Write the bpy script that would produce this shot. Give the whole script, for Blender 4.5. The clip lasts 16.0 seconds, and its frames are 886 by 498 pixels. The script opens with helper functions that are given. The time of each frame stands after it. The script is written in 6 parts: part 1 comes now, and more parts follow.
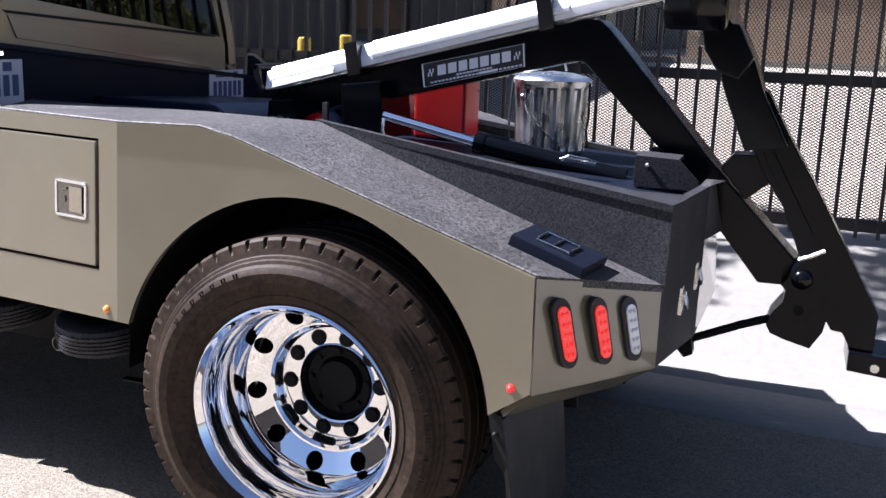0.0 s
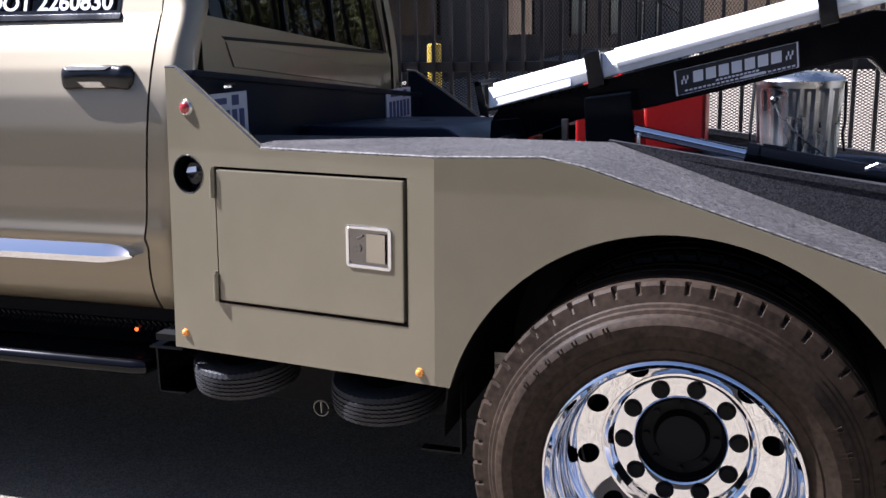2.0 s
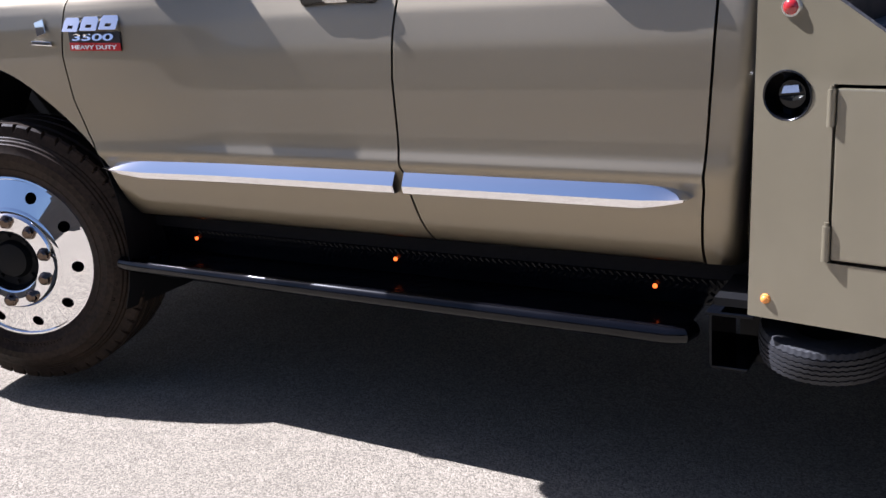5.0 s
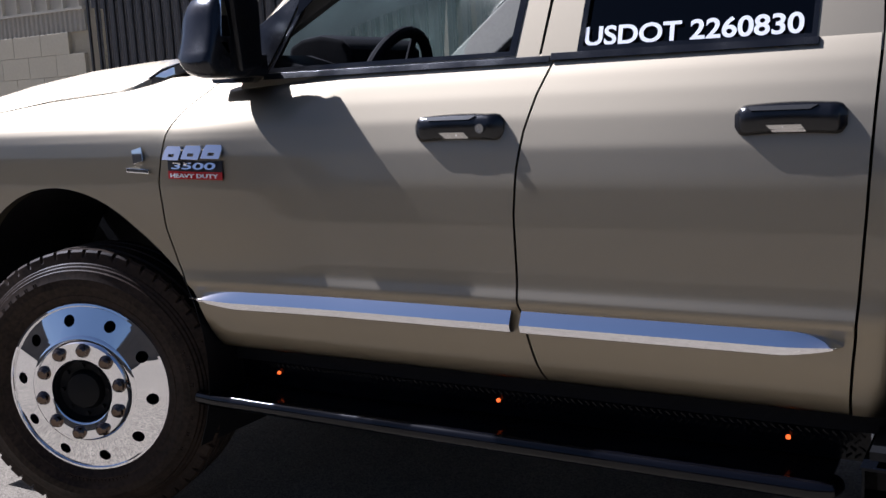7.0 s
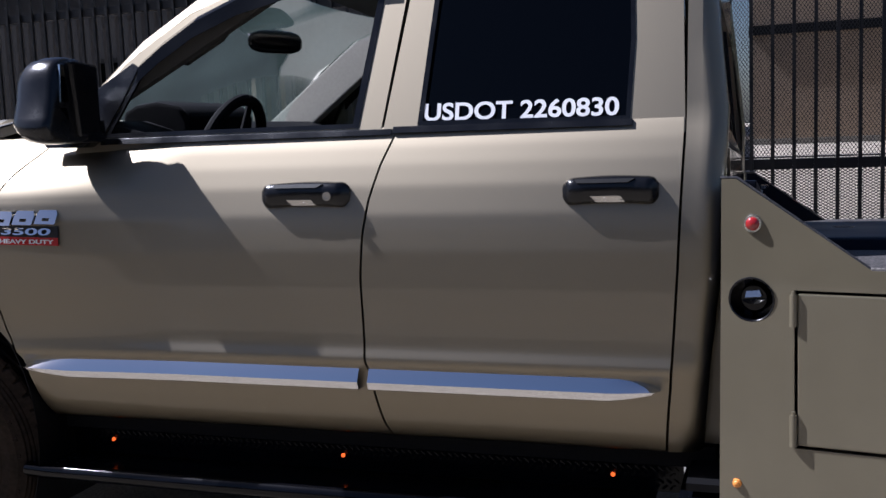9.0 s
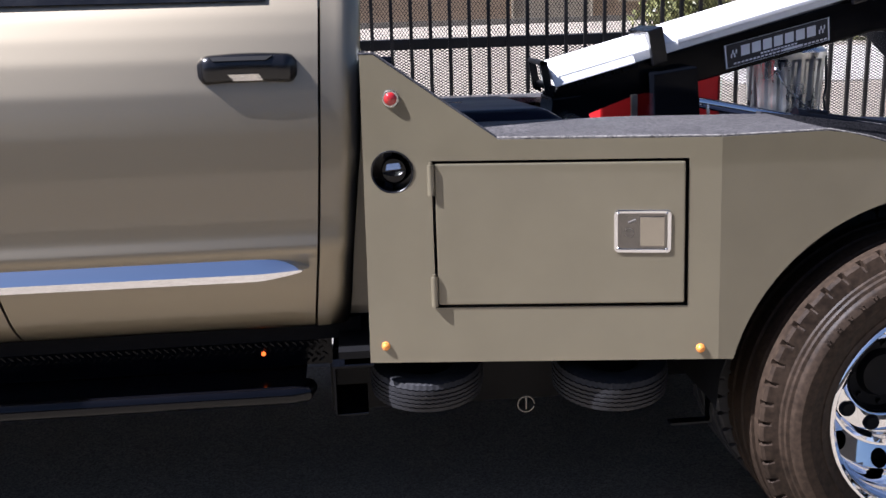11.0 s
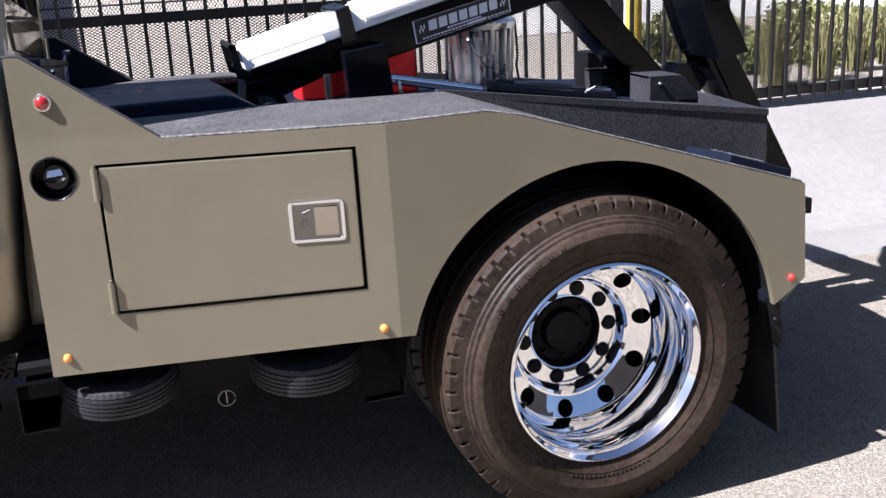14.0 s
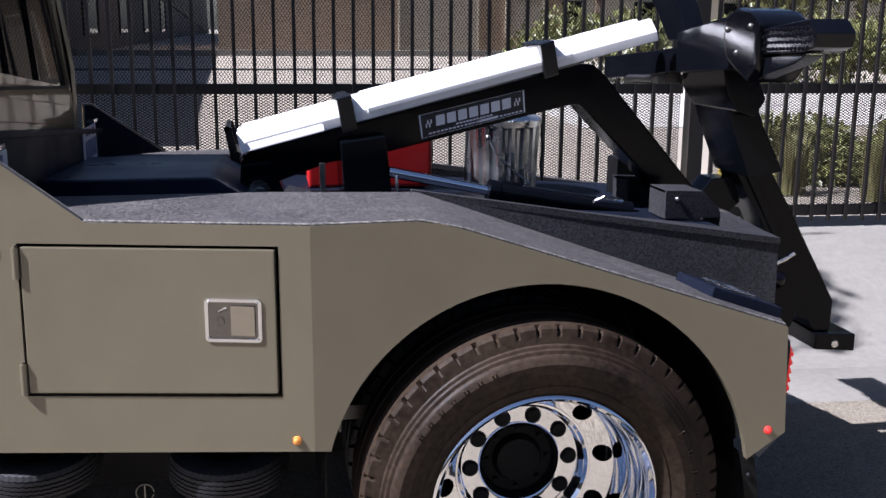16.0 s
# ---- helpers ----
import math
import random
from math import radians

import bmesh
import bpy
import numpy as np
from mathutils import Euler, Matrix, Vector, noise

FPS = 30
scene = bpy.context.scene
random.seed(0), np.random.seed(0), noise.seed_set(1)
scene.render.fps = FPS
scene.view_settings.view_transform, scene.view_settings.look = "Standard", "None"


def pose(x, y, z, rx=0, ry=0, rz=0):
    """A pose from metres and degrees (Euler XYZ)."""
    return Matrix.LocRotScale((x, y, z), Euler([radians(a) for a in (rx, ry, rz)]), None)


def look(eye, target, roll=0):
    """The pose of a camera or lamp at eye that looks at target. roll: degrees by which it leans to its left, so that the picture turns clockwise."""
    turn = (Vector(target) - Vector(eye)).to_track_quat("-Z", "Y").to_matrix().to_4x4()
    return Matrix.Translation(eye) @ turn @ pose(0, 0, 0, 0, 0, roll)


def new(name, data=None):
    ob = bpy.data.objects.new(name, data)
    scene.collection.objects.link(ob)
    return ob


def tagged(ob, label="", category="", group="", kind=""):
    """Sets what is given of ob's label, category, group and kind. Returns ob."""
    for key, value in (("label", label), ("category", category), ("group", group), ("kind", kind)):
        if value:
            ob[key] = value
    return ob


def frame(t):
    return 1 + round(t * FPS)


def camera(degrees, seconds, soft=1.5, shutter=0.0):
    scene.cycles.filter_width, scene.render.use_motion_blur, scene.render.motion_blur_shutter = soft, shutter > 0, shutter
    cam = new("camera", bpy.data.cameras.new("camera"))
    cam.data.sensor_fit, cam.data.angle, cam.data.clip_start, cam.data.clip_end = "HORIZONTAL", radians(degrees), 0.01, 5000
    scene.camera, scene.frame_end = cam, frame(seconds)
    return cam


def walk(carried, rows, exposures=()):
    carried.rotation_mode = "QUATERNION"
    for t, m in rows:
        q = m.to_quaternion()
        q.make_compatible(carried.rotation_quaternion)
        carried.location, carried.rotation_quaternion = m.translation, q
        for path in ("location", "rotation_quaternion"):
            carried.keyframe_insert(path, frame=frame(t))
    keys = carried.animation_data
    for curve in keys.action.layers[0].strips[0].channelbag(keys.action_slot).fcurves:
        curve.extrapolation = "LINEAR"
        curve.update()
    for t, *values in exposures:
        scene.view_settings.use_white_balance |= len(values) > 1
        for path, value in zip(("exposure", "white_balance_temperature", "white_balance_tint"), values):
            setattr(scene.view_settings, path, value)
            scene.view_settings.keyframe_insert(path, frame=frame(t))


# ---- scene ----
cam = camera(48.2, 16.0)

PATH = [
    (0, (2.381, -2.375, 1.435), (1.748, -0.526, 1.014), 2.1),
    (0.5, (2.1, -2.389, 1.446), (1.552, -0.515, 1.015), 1.8),
    (1, (1.873, -2.349, 1.436), (1.323, -0.474, 1.009), 0.8),
    (1.5, (1.635, -2.332, 1.45), (1.062, -0.465, 1.02), -0.1),
    (2, (1.421, -2.32, 1.449), (0.804, -0.464, 1.033), -1.1),
    (2.5, (1.228, -2.311, 1.439), (0.558, -0.471, 1.03), -1.5),
    (3, (1.053, -2.285, 1.433), (0.32, -0.474, 1.005), -2.0),
    (3.5, (0.883, -2.26, 1.446), (0.086, -0.49, 0.967), -2.7),
    (4, (0.685, -2.232, 1.406), (-0.169, -0.491, 0.915), -2.6),
    (4.5, (0.516, -2.163, 1.422), (-0.417, -0.478, 0.884), -3.6),
    (5, (0.362, -2.114, 1.439), (-0.654, -0.489, 0.868), -4.7),
    (5.2, (0.296, -2.099, 1.419), (-0.754, -0.49, 0.863), -5.0),
    (7.5, (0.02, -2.27, 1.492), (-0.949, -0.534, 1.272), -2.6),
    (8, (0.012, -2.331, 1.53), (-0.849, -0.534, 1.369), -2.5),
    (10.3, (-0.189, -2.452, 1.493), (-0.357, -0.504, 1.071), -2.1),
    (10.5, (-0.203, -2.453, 1.511), (-0.264, -0.506, 1.059), -2.2),
    (11, (-0.191, -2.419, 1.498), (-0.025, -0.484, 1.02), -1.7),
    (11.5, (-0.172, -2.398, 1.493), (0.178, -0.493, 0.993), -1.4),
    (12, (-0.146, -2.392, 1.483), (0.342, -0.522, 0.969), -1.2),
    (12.5, (-0.117, -2.38, 1.489), (0.466, -0.543, 0.953), -1.2),
    (13, (-0.086, -2.382, 1.499), (0.544, -0.567, 0.945), -1.6),
    (13.5, (-0.031, -2.405, 1.531), (0.589, -0.592, 0.957), -2.4),
    (14, (0.059, -2.466, 1.58), (0.648, -0.645, 0.998), -3.0),
    (14.5, (0.151, -2.513, 1.604), (0.706, -0.673, 1.048), -2.4),
    (15, (0.252, -2.485, 1.62), (0.766, -0.625, 1.095), -1.4),
    (15.5, (0.39, -2.425, 1.623), (0.837, -0.536, 1.144), -0.4),
    (16, (0.58, -2.415, 1.62), (0.929, -0.494, 1.19), 0.4),
]
EXPOSURES = [(0, 2.12), (1.5, 1.93), (3, 1.68), (4, 1.56), (4.5, 1.78), (5, 1.9), (7.3, 0.98), (8.2, 0.80), (10.3, 1.48), (11.5, 1.98), (12, 2.1), (13, 2.08), (14.5, 1.88), (15, 1.82), (16, 1.44)]
walk(cam, [(t, look(eye, target, roll)) for t, eye, target, roll in PATH], [(t, e, 5330 if 7 < t < 9 else 5480 if 2 < t < 6 else 5580, 20) for t, e in EXPOSURES])

# ---- world, sun ----
SUN = Vector((0.88, 0.065, -1.0)).normalized()
world = bpy.data.worlds.new("world")
scene.world = world
world.use_nodes = True
wn = world.node_tree.nodes
sky = wn.new("ShaderNodeTexSky")
sky.sky_type = "NISHITA"
sky.sun_disc = False
sky.dust_density = 1.5
sky.sun_elevation = math.asin(-SUN.z)
sky.sun_rotation = math.atan2(-SUN.x, -SUN.y)
wn["Background"].inputs["Strength"].default_value = 0.03
world.node_tree.links.new(sky.outputs["Color"], wn["Background"].inputs["Color"])
sun_data = bpy.data.lights.new("sun", "SUN")
sun_data.energy = 5.0
sun_data.angle = radians(0.5)
sun_data.color = (1.0, 0.96, 0.9)
sun = new("sun", sun_data)
sun.matrix_world = look((0, 0, 30), Vector((0, 0, 30)) + SUN)


# ---- materials ----
def mat(name, col, rough=0.5, metal=0.0, var=0.15, scale=3.0, fine=60.0, bump=0.0, bump_scale=150.0, coat=0.0,
        rvar=0.08, spec=0.5, per=0.0, tint=None):
    """Base colour broken up at two scales, uneven roughness and fine relief."""
    m = bpy.data.materials.new(name)
    m.use_nodes = True
    n, l = m.node_tree.nodes, m.node_tree.links
    p = n["Principled BSDF"]
    tc = n.new("ShaderNodeTexCoord")
    big, small = n.new("ShaderNodeTexNoise"), n.new("ShaderNodeTexNoise")
    big.inputs["Scale"].default_value, big.inputs["Detail"].default_value = scale, 4
    small.inputs["Scale"].default_value, small.inputs["Detail"].default_value = fine, 3
    for x in (big, small):
        l.new(tc.outputs["Object"], x.inputs["Vector"])
    add = n.new("ShaderNodeMath")
    add.operation = "ADD"
    l.new(big.outputs["Fac"], add.inputs[0])
    l.new(small.outputs["Fac"], add.inputs[1])
    last = add.outputs[0]
    if per:
        info, mul = n.new("ShaderNodeObjectInfo"), n.new("ShaderNodeMath")
        mul.operation = "MULTIPLY_ADD"
        l.new(info.outputs["Random"], mul.inputs[0])
        mul.inputs[1].default_value = per
        l.new(last, mul.inputs[2])
        last = mul.outputs[0]
    rng = n.new("ShaderNodeMapRange")
    rng.inputs["From Min"].default_value, rng.inputs["From Max"].default_value = 0.6, 1.4 + per
    l.new(last, rng.inputs["Value"])
    mix = n.new("ShaderNodeMix")
    mix.data_type = "RGBA"
    t2 = tint or col
    mix.inputs["A"].default_value = (*[c * (1 - var) for c in col], 1)
    mix.inputs["B"].default_value = (*[min(1, c * (1 + var)) for c in t2], 1)
    l.new(rng.outputs["Result"], mix.inputs["Factor"])
    l.new(mix.outputs["Result"], p.inputs["Base Color"])
    rr = n.new("ShaderNodeMapRange")
    rr.inputs["From Min"].default_value, rr.inputs["From Max"].default_value = 0.3, 0.7
    rr.inputs["To Min"].default_value, rr.inputs["To Max"].default_value = max(0, rough - rvar), min(1, rough + rvar)
    l.new(big.outputs["Fac"], rr.inputs["Value"])
    l.new(rr.outputs["Result"], p.inputs["Roughness"])
    p.inputs["Metallic"].default_value = metal
    p.inputs["Coat Weight"].default_value = coat
    p.inputs["Coat Roughness"].default_value = 0.04
    p.inputs["Specular IOR Level"].default_value = spec
    if bump:
        bn, b = n.new("ShaderNodeTexNoise"), n.new("ShaderNodeBump")
        bn.inputs["Scale"].default_value, bn.inputs["Detail"].default_value = bump_scale, 3
        l.new(tc.outputs["Object"], bn.inputs["Vector"])
        b.inputs["Strength"].default_value, b.inputs["Distance"].default_value = bump, 0.004
        l.new(bn.outputs["Fac"], b.inputs["Height"])
        l.new(b.outputs["Normal"], p.inputs["Normal"])
    return m


def speckled(name, dark, light, scale, rough, bump, dist, stain=0.2, stain_scale=0.7, spec=0.5):
    """Aggregate: voronoi grains of two tones with relief, over large soft stains."""
    m = mat(name, light, rough, 0, stain, stain_scale, 9.0, spec=spec)
    n, l = m.node_tree.nodes, m.node_tree.links
    p = n["Principled BSDF"]
    tc = next(x for x in n if x.type == "TEX_COORD")
    base = p.inputs["Base Color"].links[0].from_socket
    v = n.new("ShaderNodeTexVoronoi")
    v.inputs["Scale"].default_value = scale
    l.new(tc.outputs["Object"], v.inputs["Vector"])
    sep = n.new("ShaderNodeSeparateColor")
    l.new(v.outputs["Color"], sep.inputs["Color"])
    mix = n.new("ShaderNodeMix")
    mix.data_type = "RGBA"
    mix.inputs["A"].default_value = (*dark, 1)
    l.new(base, mix.inputs["B"])
    l.new(sep.outputs["Red"], mix.inputs["Factor"])
    l.new(mix.outputs["Result"], p.inputs["Base Color"])
    b = n.new("ShaderNodeBump")
    b.inputs["Strength"].default_value, b.inputs["Distance"].default_value = bump, dist
    b.invert = True
    l.new(v.outputs["Distance"], b.inputs["Height"])
    l.new(b.outputs["Normal"], p.inputs["Normal"])
    return m


def glass(name, tint, ior=1.5):
    m = bpy.data.materials.new(name)
    m.use_nodes = True
    n, l = m.node_tree.nodes, m.node_tree.links
    n.remove(n["Principled BSDF"])
    tr, gl, fr, mx = (n.new(x) for x in ("ShaderNodeBsdfTransparent", "ShaderNodeBsdfGlossy", "ShaderNodeFresnel", "ShaderNodeMixShader"))
    tr.inputs["Color"].default_value = (*tint, 1)
    gl.inputs["Roughness"].default_value = 0.02
    fr.inputs["IOR"].default_value = ior
    l.new(fr.outputs["Fac"], mx.inputs["Fac"])
    l.new(tr.outputs["BSDF"], mx.inputs[1])
    l.new(gl.outputs["BSDF"], mx.inputs[2])
    l.new(mx.outputs["Shader"], n["Material Output"].inputs["Surface"])
    return m


def glowing(name, col, strength, rough=0.25):
    m = mat(name, col, rough, 0, 0.1, 30, 200)
    p = m.node_tree.nodes["Principled BSDF"]
    p.inputs["Emission Color"].default_value = (*col, 1)
    p.inputs["Emission Strength"].default_value = strength
    return m


def flake_paint(name, col, rough, body):
    """Metallic paint: a broad soft flake lobe over a little body colour, under a clear gloss coat."""
    m = mat(name, col, 0.4, 0, 0.04, 1.2, 900)
    n, l = m.node_tree.nodes, m.node_tree.links
    base = n["Principled BSDF"].inputs["Base Color"].links[0].from_socket
    flake, matt, coat, fr, a, b = (n.new(x) for x in ("ShaderNodeBsdfAnisotropic", "ShaderNodeBsdfDiffuse", "ShaderNodeBsdfAnisotropic", "ShaderNodeFresnel", "ShaderNodeMixShader", "ShaderNodeMixShader"))
    flake.distribution = "BECKMANN"
    flake.inputs["Roughness"].default_value = rough
    coat.inputs["Roughness"].default_value = 0.05
    fr.inputs["IOR"].default_value = 1.45
    a.inputs["Fac"].default_value = body
    l.new(base, flake.inputs["Color"])
    l.new(base, matt.inputs["Color"])
    l.new(flake.outputs["BSDF"], a.inputs[1])
    l.new(matt.outputs["BSDF"], a.inputs[2])
    l.new(fr.outputs["Fac"], b.inputs["Fac"])
    l.new(a.outputs["Shader"], b.inputs[1])
    l.new(coat.outputs["BSDF"], b.inputs[2])
    l.new(b.outputs["Shader"], n["Material Output"].inputs["Surface"])
    n.remove(n["Principled BSDF"])
    return m


PAINT = flake_paint("khaki_paint", (0.27, 0.232, 0.166), 0.58, 0.05)
BOXPAINT = mat("khaki_box_paint", (0.161, 0.139, 0.0895), 0.36, 0.3, 0.08, 1.6, 7, bump=0.05, bump_scale=14, coat=0.9, rvar=0.08)
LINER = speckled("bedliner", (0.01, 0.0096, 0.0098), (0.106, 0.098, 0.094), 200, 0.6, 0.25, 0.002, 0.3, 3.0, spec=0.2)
# darker copy of the bedliner: shade on the upright parts put into the colour
SHADELINER = speckled("shaded_bedliner", (0.012, 0.0122, 0.014), (0.04, 0.039, 0.042), 260, 0.6, 0.2, 0.002, 0.3, 3.0, spec=0.15)
WORNEDGE = speckled("worn_liner_edge", (0.05, 0.046, 0.042), (0.2, 0.185, 0.165), 160, 0.5, 0.2, 0.001)
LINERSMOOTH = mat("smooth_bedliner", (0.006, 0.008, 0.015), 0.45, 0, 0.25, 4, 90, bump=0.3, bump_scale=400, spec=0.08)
BLACK = mat("black_gloss_steel", (0.0025, 0.003, 0.0045), 0.17, 0, 0.3, 5, 120, bump=0.02, bump_scale=45, coat=0.0, spec=0.15, rvar=0.05)
# dark tank coating, with the sky's blue reflection put into its colour
TANKM = mat("dark_coating_sky_blue", (0.005, 0.009, 0.026), 0.35, 0, 0.2, 3, 70, bump=0.03, bump_scale=60, spec=0.5)
MATTBLACK = mat("matt_black_steel", (0.003, 0.003, 0.0035), 0.6, 0, 0.3, 5, 120, bump=0.1, bump_scale=80, spec=0.2)
PLASTIC = mat("black_plastic", (0.004, 0.004, 0.005), 0.22, 0, 0.15, 8, 200, bump=0.08, bump_scale=500)
RUBBER = mat("tyre_rubber", (0.014, 0.0098, 0.0072), 0.55, 0, 0.35, 7, 70, bump=0.1, bump_scale=120, tint=(0.036, 0.0245, 0.0165), spec=0.1)
DARKRUBBER = mat("dark_rubber", (0.010, 0.010, 0.012), 0.65, 0, 0.3, 7, 70, bump=0.2, bump_scale=90)
GLOSSBLACK = mat("gloss_black_tube", (0.002, 0.002, 0.003), 0.16, 0, 0.2, 5, 120, spec=0.3, rvar=0.03)
CHROME = mat("chrome", (0.88, 0.88, 0.89), 0.03, 1, 0.01, 4, 20, rvar=0.015)
# chrome lug caps: the dark brown they reflect is put into the colour
LUGM = mat("chrome_cap_dark_reflection", (0.12, 0.09, 0.07), 0.15, 1, 0.15, 20, 100)
STEEL = mat("stainless_steel", (0.62, 0.61, 0.59), 0.24, 1, 0.08, 20, 150, rvar=0.08)
DULLSTEEL = mat("dull_steel", (0.2, 0.19, 0.175), 0.35, 1, 0.2, 20, 150)
# polished steel whose warm tint paints in the tan it reflects
PADDLE = mat("paddle_steel_tan_reflection", (0.46, 0.43, 0.37), 0.12, 1, 0.02, 25, 150, rvar=0.05)
DISHSTEEL = mat("brushed_dish_steel", (0.21, 0.2, 0.19), 0.14, 1, 0.06, 25, 150)
GALV = mat("galvanized_steel", (0.66, 0.67, 0.66), 0.3, 1, 0.15, 9, 40, rvar=0.1, bump=0.08, bump_scale=40)
ALU = mat("white_painted_aluminium", (0.86, 0.85, 0.82), 0.28, 0.0, 0.04, 6, 100, rvar=0.08)
RED = mat("red_plastic", (0.4216, 0.0136, 0.0136), 0.35, 0, 0.1, 8, 90)
REDLENS = mat("red_lens", (0.3, 0.01, 0.01), 0.15, 0, 0.1, 30, 200, coat=1)
LITRED = glowing("lit_red_lens", (0.7, 0.035, 0.025), 0.16)
CLEARLENS = mat("clear_lens", (0.62, 0.62, 0.66), 0.12, 0, 0.1, 40, 200, coat=1)
AMBER = glowing("lit_amber_lens", (1.0, 0.13, 0.015), 0.8)
AMBERDIM = glowing("amber_lens", (0.7, 0.26, 0.05), 0.04)
WHITE = mat("white_vinyl", (0.8, 0.8, 0.8), 0.5, 0, 0.03, 10, 100)
PLATEWHITE = mat("plate_white", (0.4896, 0.5032, 0.5304), 0.4, 0, 0.06, 10, 100)
INK = mat("dark_blue_ink", (0.03, 0.05, 0.13), 0.5, 0, 0.1, 20, 200)
SIGNBLACK = mat("sign_black", (0.012, 0.013, 0.018), 0.35, 0, 0.1, 20, 200)
INTERIOR = mat("interior_plastic", (0.006, 0.006, 0.007), 0.7, 0, 0.2, 5, 80, bump=0.2, bump_scale=300, spec=0.08)
LITTRIM = mat("sunlit_pillar_trim", (0.34, 0.3196, 0.272), 0.7, 0, 0.1, 4, 80)
TRIM = mat("grey_interior_trim", (0.0408, 0.0408, 0.03876), 0.7, 0, 0.12, 4, 80)
TINT = glass("tinted_glass", (0.008, 0.011, 0.022), 1.42)
CLEAR = glass("clear_glass", (0.72, 0.78, 0.74))


def dusty_glass(name, tint, dust, amount):
    """Clear glass with a thin film of dust that scatters the sun."""
    m = glass(name, tint, 1.14)
    n, l = m.node_tree.nodes, m.node_tree.links
    out = n["Material Output"].inputs["Surface"]
    clean = out.links[0].from_socket
    film, mx, noise, rng, tc = (n.new(x) for x in ("ShaderNodeBsdfTranslucent", "ShaderNodeMixShader", "ShaderNodeTexNoise", "ShaderNodeMapRange", "ShaderNodeTexCoord"))
    film.inputs["Color"].default_value = (*dust, 1)
    noise.inputs["Scale"].default_value, noise.inputs["Detail"].default_value = 3.0, 5
    l.new(tc.outputs["Object"], noise.inputs["Vector"])
    rng.inputs["From Min"].default_value, rng.inputs["From Max"].default_value = 0.3, 0.7
    rng.inputs["To Min"].default_value, rng.inputs["To Max"].default_value = amount * 0.6, amount * 1.4
    l.new(noise.outputs["Fac"], rng.inputs["Value"])
    l.new(rng.outputs["Result"], mx.inputs["Fac"])
    l.new(clean, mx.inputs[1])
    l.new(film.outputs["BSDF"], mx.inputs[2])
    l.new(mx.outputs["Shader"], out)
    return m


DUSTY = dusty_glass("dusty_windshield_glass", (0.78, 0.84, 0.8), (0.5, 0.7, 0.62), 0.026)
MIRROR = mat("mirror_glass", (0.82, 0.83, 0.85), 0.02, 1, 0.01, 5, 50, rvar=0.01)
ASPHALT = speckled("asphalt", (0.1156, 0.1006, 0.0782), (0.2584, 0.2258, 0.1754), 190, 0.92, 0.5, 0.004, 0.18, 0.5, spec=0.05)
CONCRETE = mat("pale_concrete", (0.185, 0.172, 0.15), 0.85, 0, 0.16, 0.8, 24, bump=0.25, bump_scale=60)
PATHM = mat("bright_path_concrete", (0.408, 0.3876, 0.34), 0.85, 0, 0.12, 0.8, 20, bump=0.2, bump_scale=50)
LOT = mat("lot_concrete", (0.272, 0.238, 0.187), 0.88, 0, 0.16, 0.5, 18, bump=0.25, bump_scale=50)
FENCEM = mat("dark_brown_fence_paint", (0.007, 0.0055, 0.005), 0.5, 0, 0.35, 6, 90, bump=0.15, bump_scale=90)
MESHM = mat("expanded_metal", (0.014, 0.011, 0.01), 0.55, 0.0, 0.3, 8, 100)
YELLOW = mat("yellow_bollard_paint", (0.4896, 0.34, 0.034), 0.5, 0, 0.12, 4, 60, bump=0.1, bump_scale=80)
DARKWALL = mat("dark_added_wall", (0.0884, 0.0782, 0.068), 0.8, 0, 0.3, 0.35, 6, bump=0.2, bump_scale=30)
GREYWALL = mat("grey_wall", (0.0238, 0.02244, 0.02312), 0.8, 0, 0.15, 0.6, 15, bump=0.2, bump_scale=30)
BLOCKM = mat("cream_block", (0.4216, 0.3672, 0.2584), 0.85, 0, 0.1, 3, 40, bump=0.4, bump_scale=70, per=0.3)
SIDING = mat("cream_siding", (0.408, 0.3672, 0.2856), 0.5, 0, 0.08, 1.5, 30)
SLATM = mat("dark_slats", (0.085, 0.076, 0.068), 0.6, 0, 0.25, 2, 40, per=0.4)
BROWNWALL = mat("brown_wall", (0.272, 0.204, 0.1428), 0.85, 0, 0.15, 0.5, 12)
LEAF = mat("hedge_leaf", (0.0816, 0.102, 0.0306), 0.45, 0, 0.5, 6, 40, tint=(0.1904, 0.1904, 0.068))
GRASSM = mat("dry_grass", (0.1496, 0.136, 0.051), 0.7, 0, 0.35, 4, 30)
BARK = mat("bark", (0.12, 0.09, 0.06), 0.9, 0, 0.3, 10, 60, bump=0.6, bump_scale=40)
BADGERED = mat("badge_red", (0.5, 0.02, 0.02), 0.3, 0, 0.05, 20, 100, coat=1)


# ---- mesh helpers ----
YC = 1.03      # the truck's centre line
LEAN = 0.04    # it leans with the road's fall towards the gutter
AX = Vector((0, 1, -LEAN)).normalized()
MIRROR_SIDE = Matrix.Translation((0, YC, 1.13)) @ Matrix([[1, 0, 0, 0], [0, 1 - 2 * AX.y ** 2, -2 * AX.y * AX.z, 0], [0, -2 * AX.y * AX.z, 1 - 2 * AX.z ** 2, 0], [0, 0, 0, 1]]) @ Matrix.Translation((0, -YC, -1.13))
FULL_WIDTH = {"headboard": 0.1, "deck_tank": 0.74, "tail_plate": 0.76, "tail_cap": 0.76, "hood": 0.3, "grille": 0.14, "front_bumper": 0.1, "roof": 0.3, "windshield": 0.3, "cab_back": 0.27, "pressed_panel": 0.3, "rear_window": 0.3, "window_bar": 0.3, "cab_floor": 0.24, "headliner": 0.4, "rear_bench": 0.3}


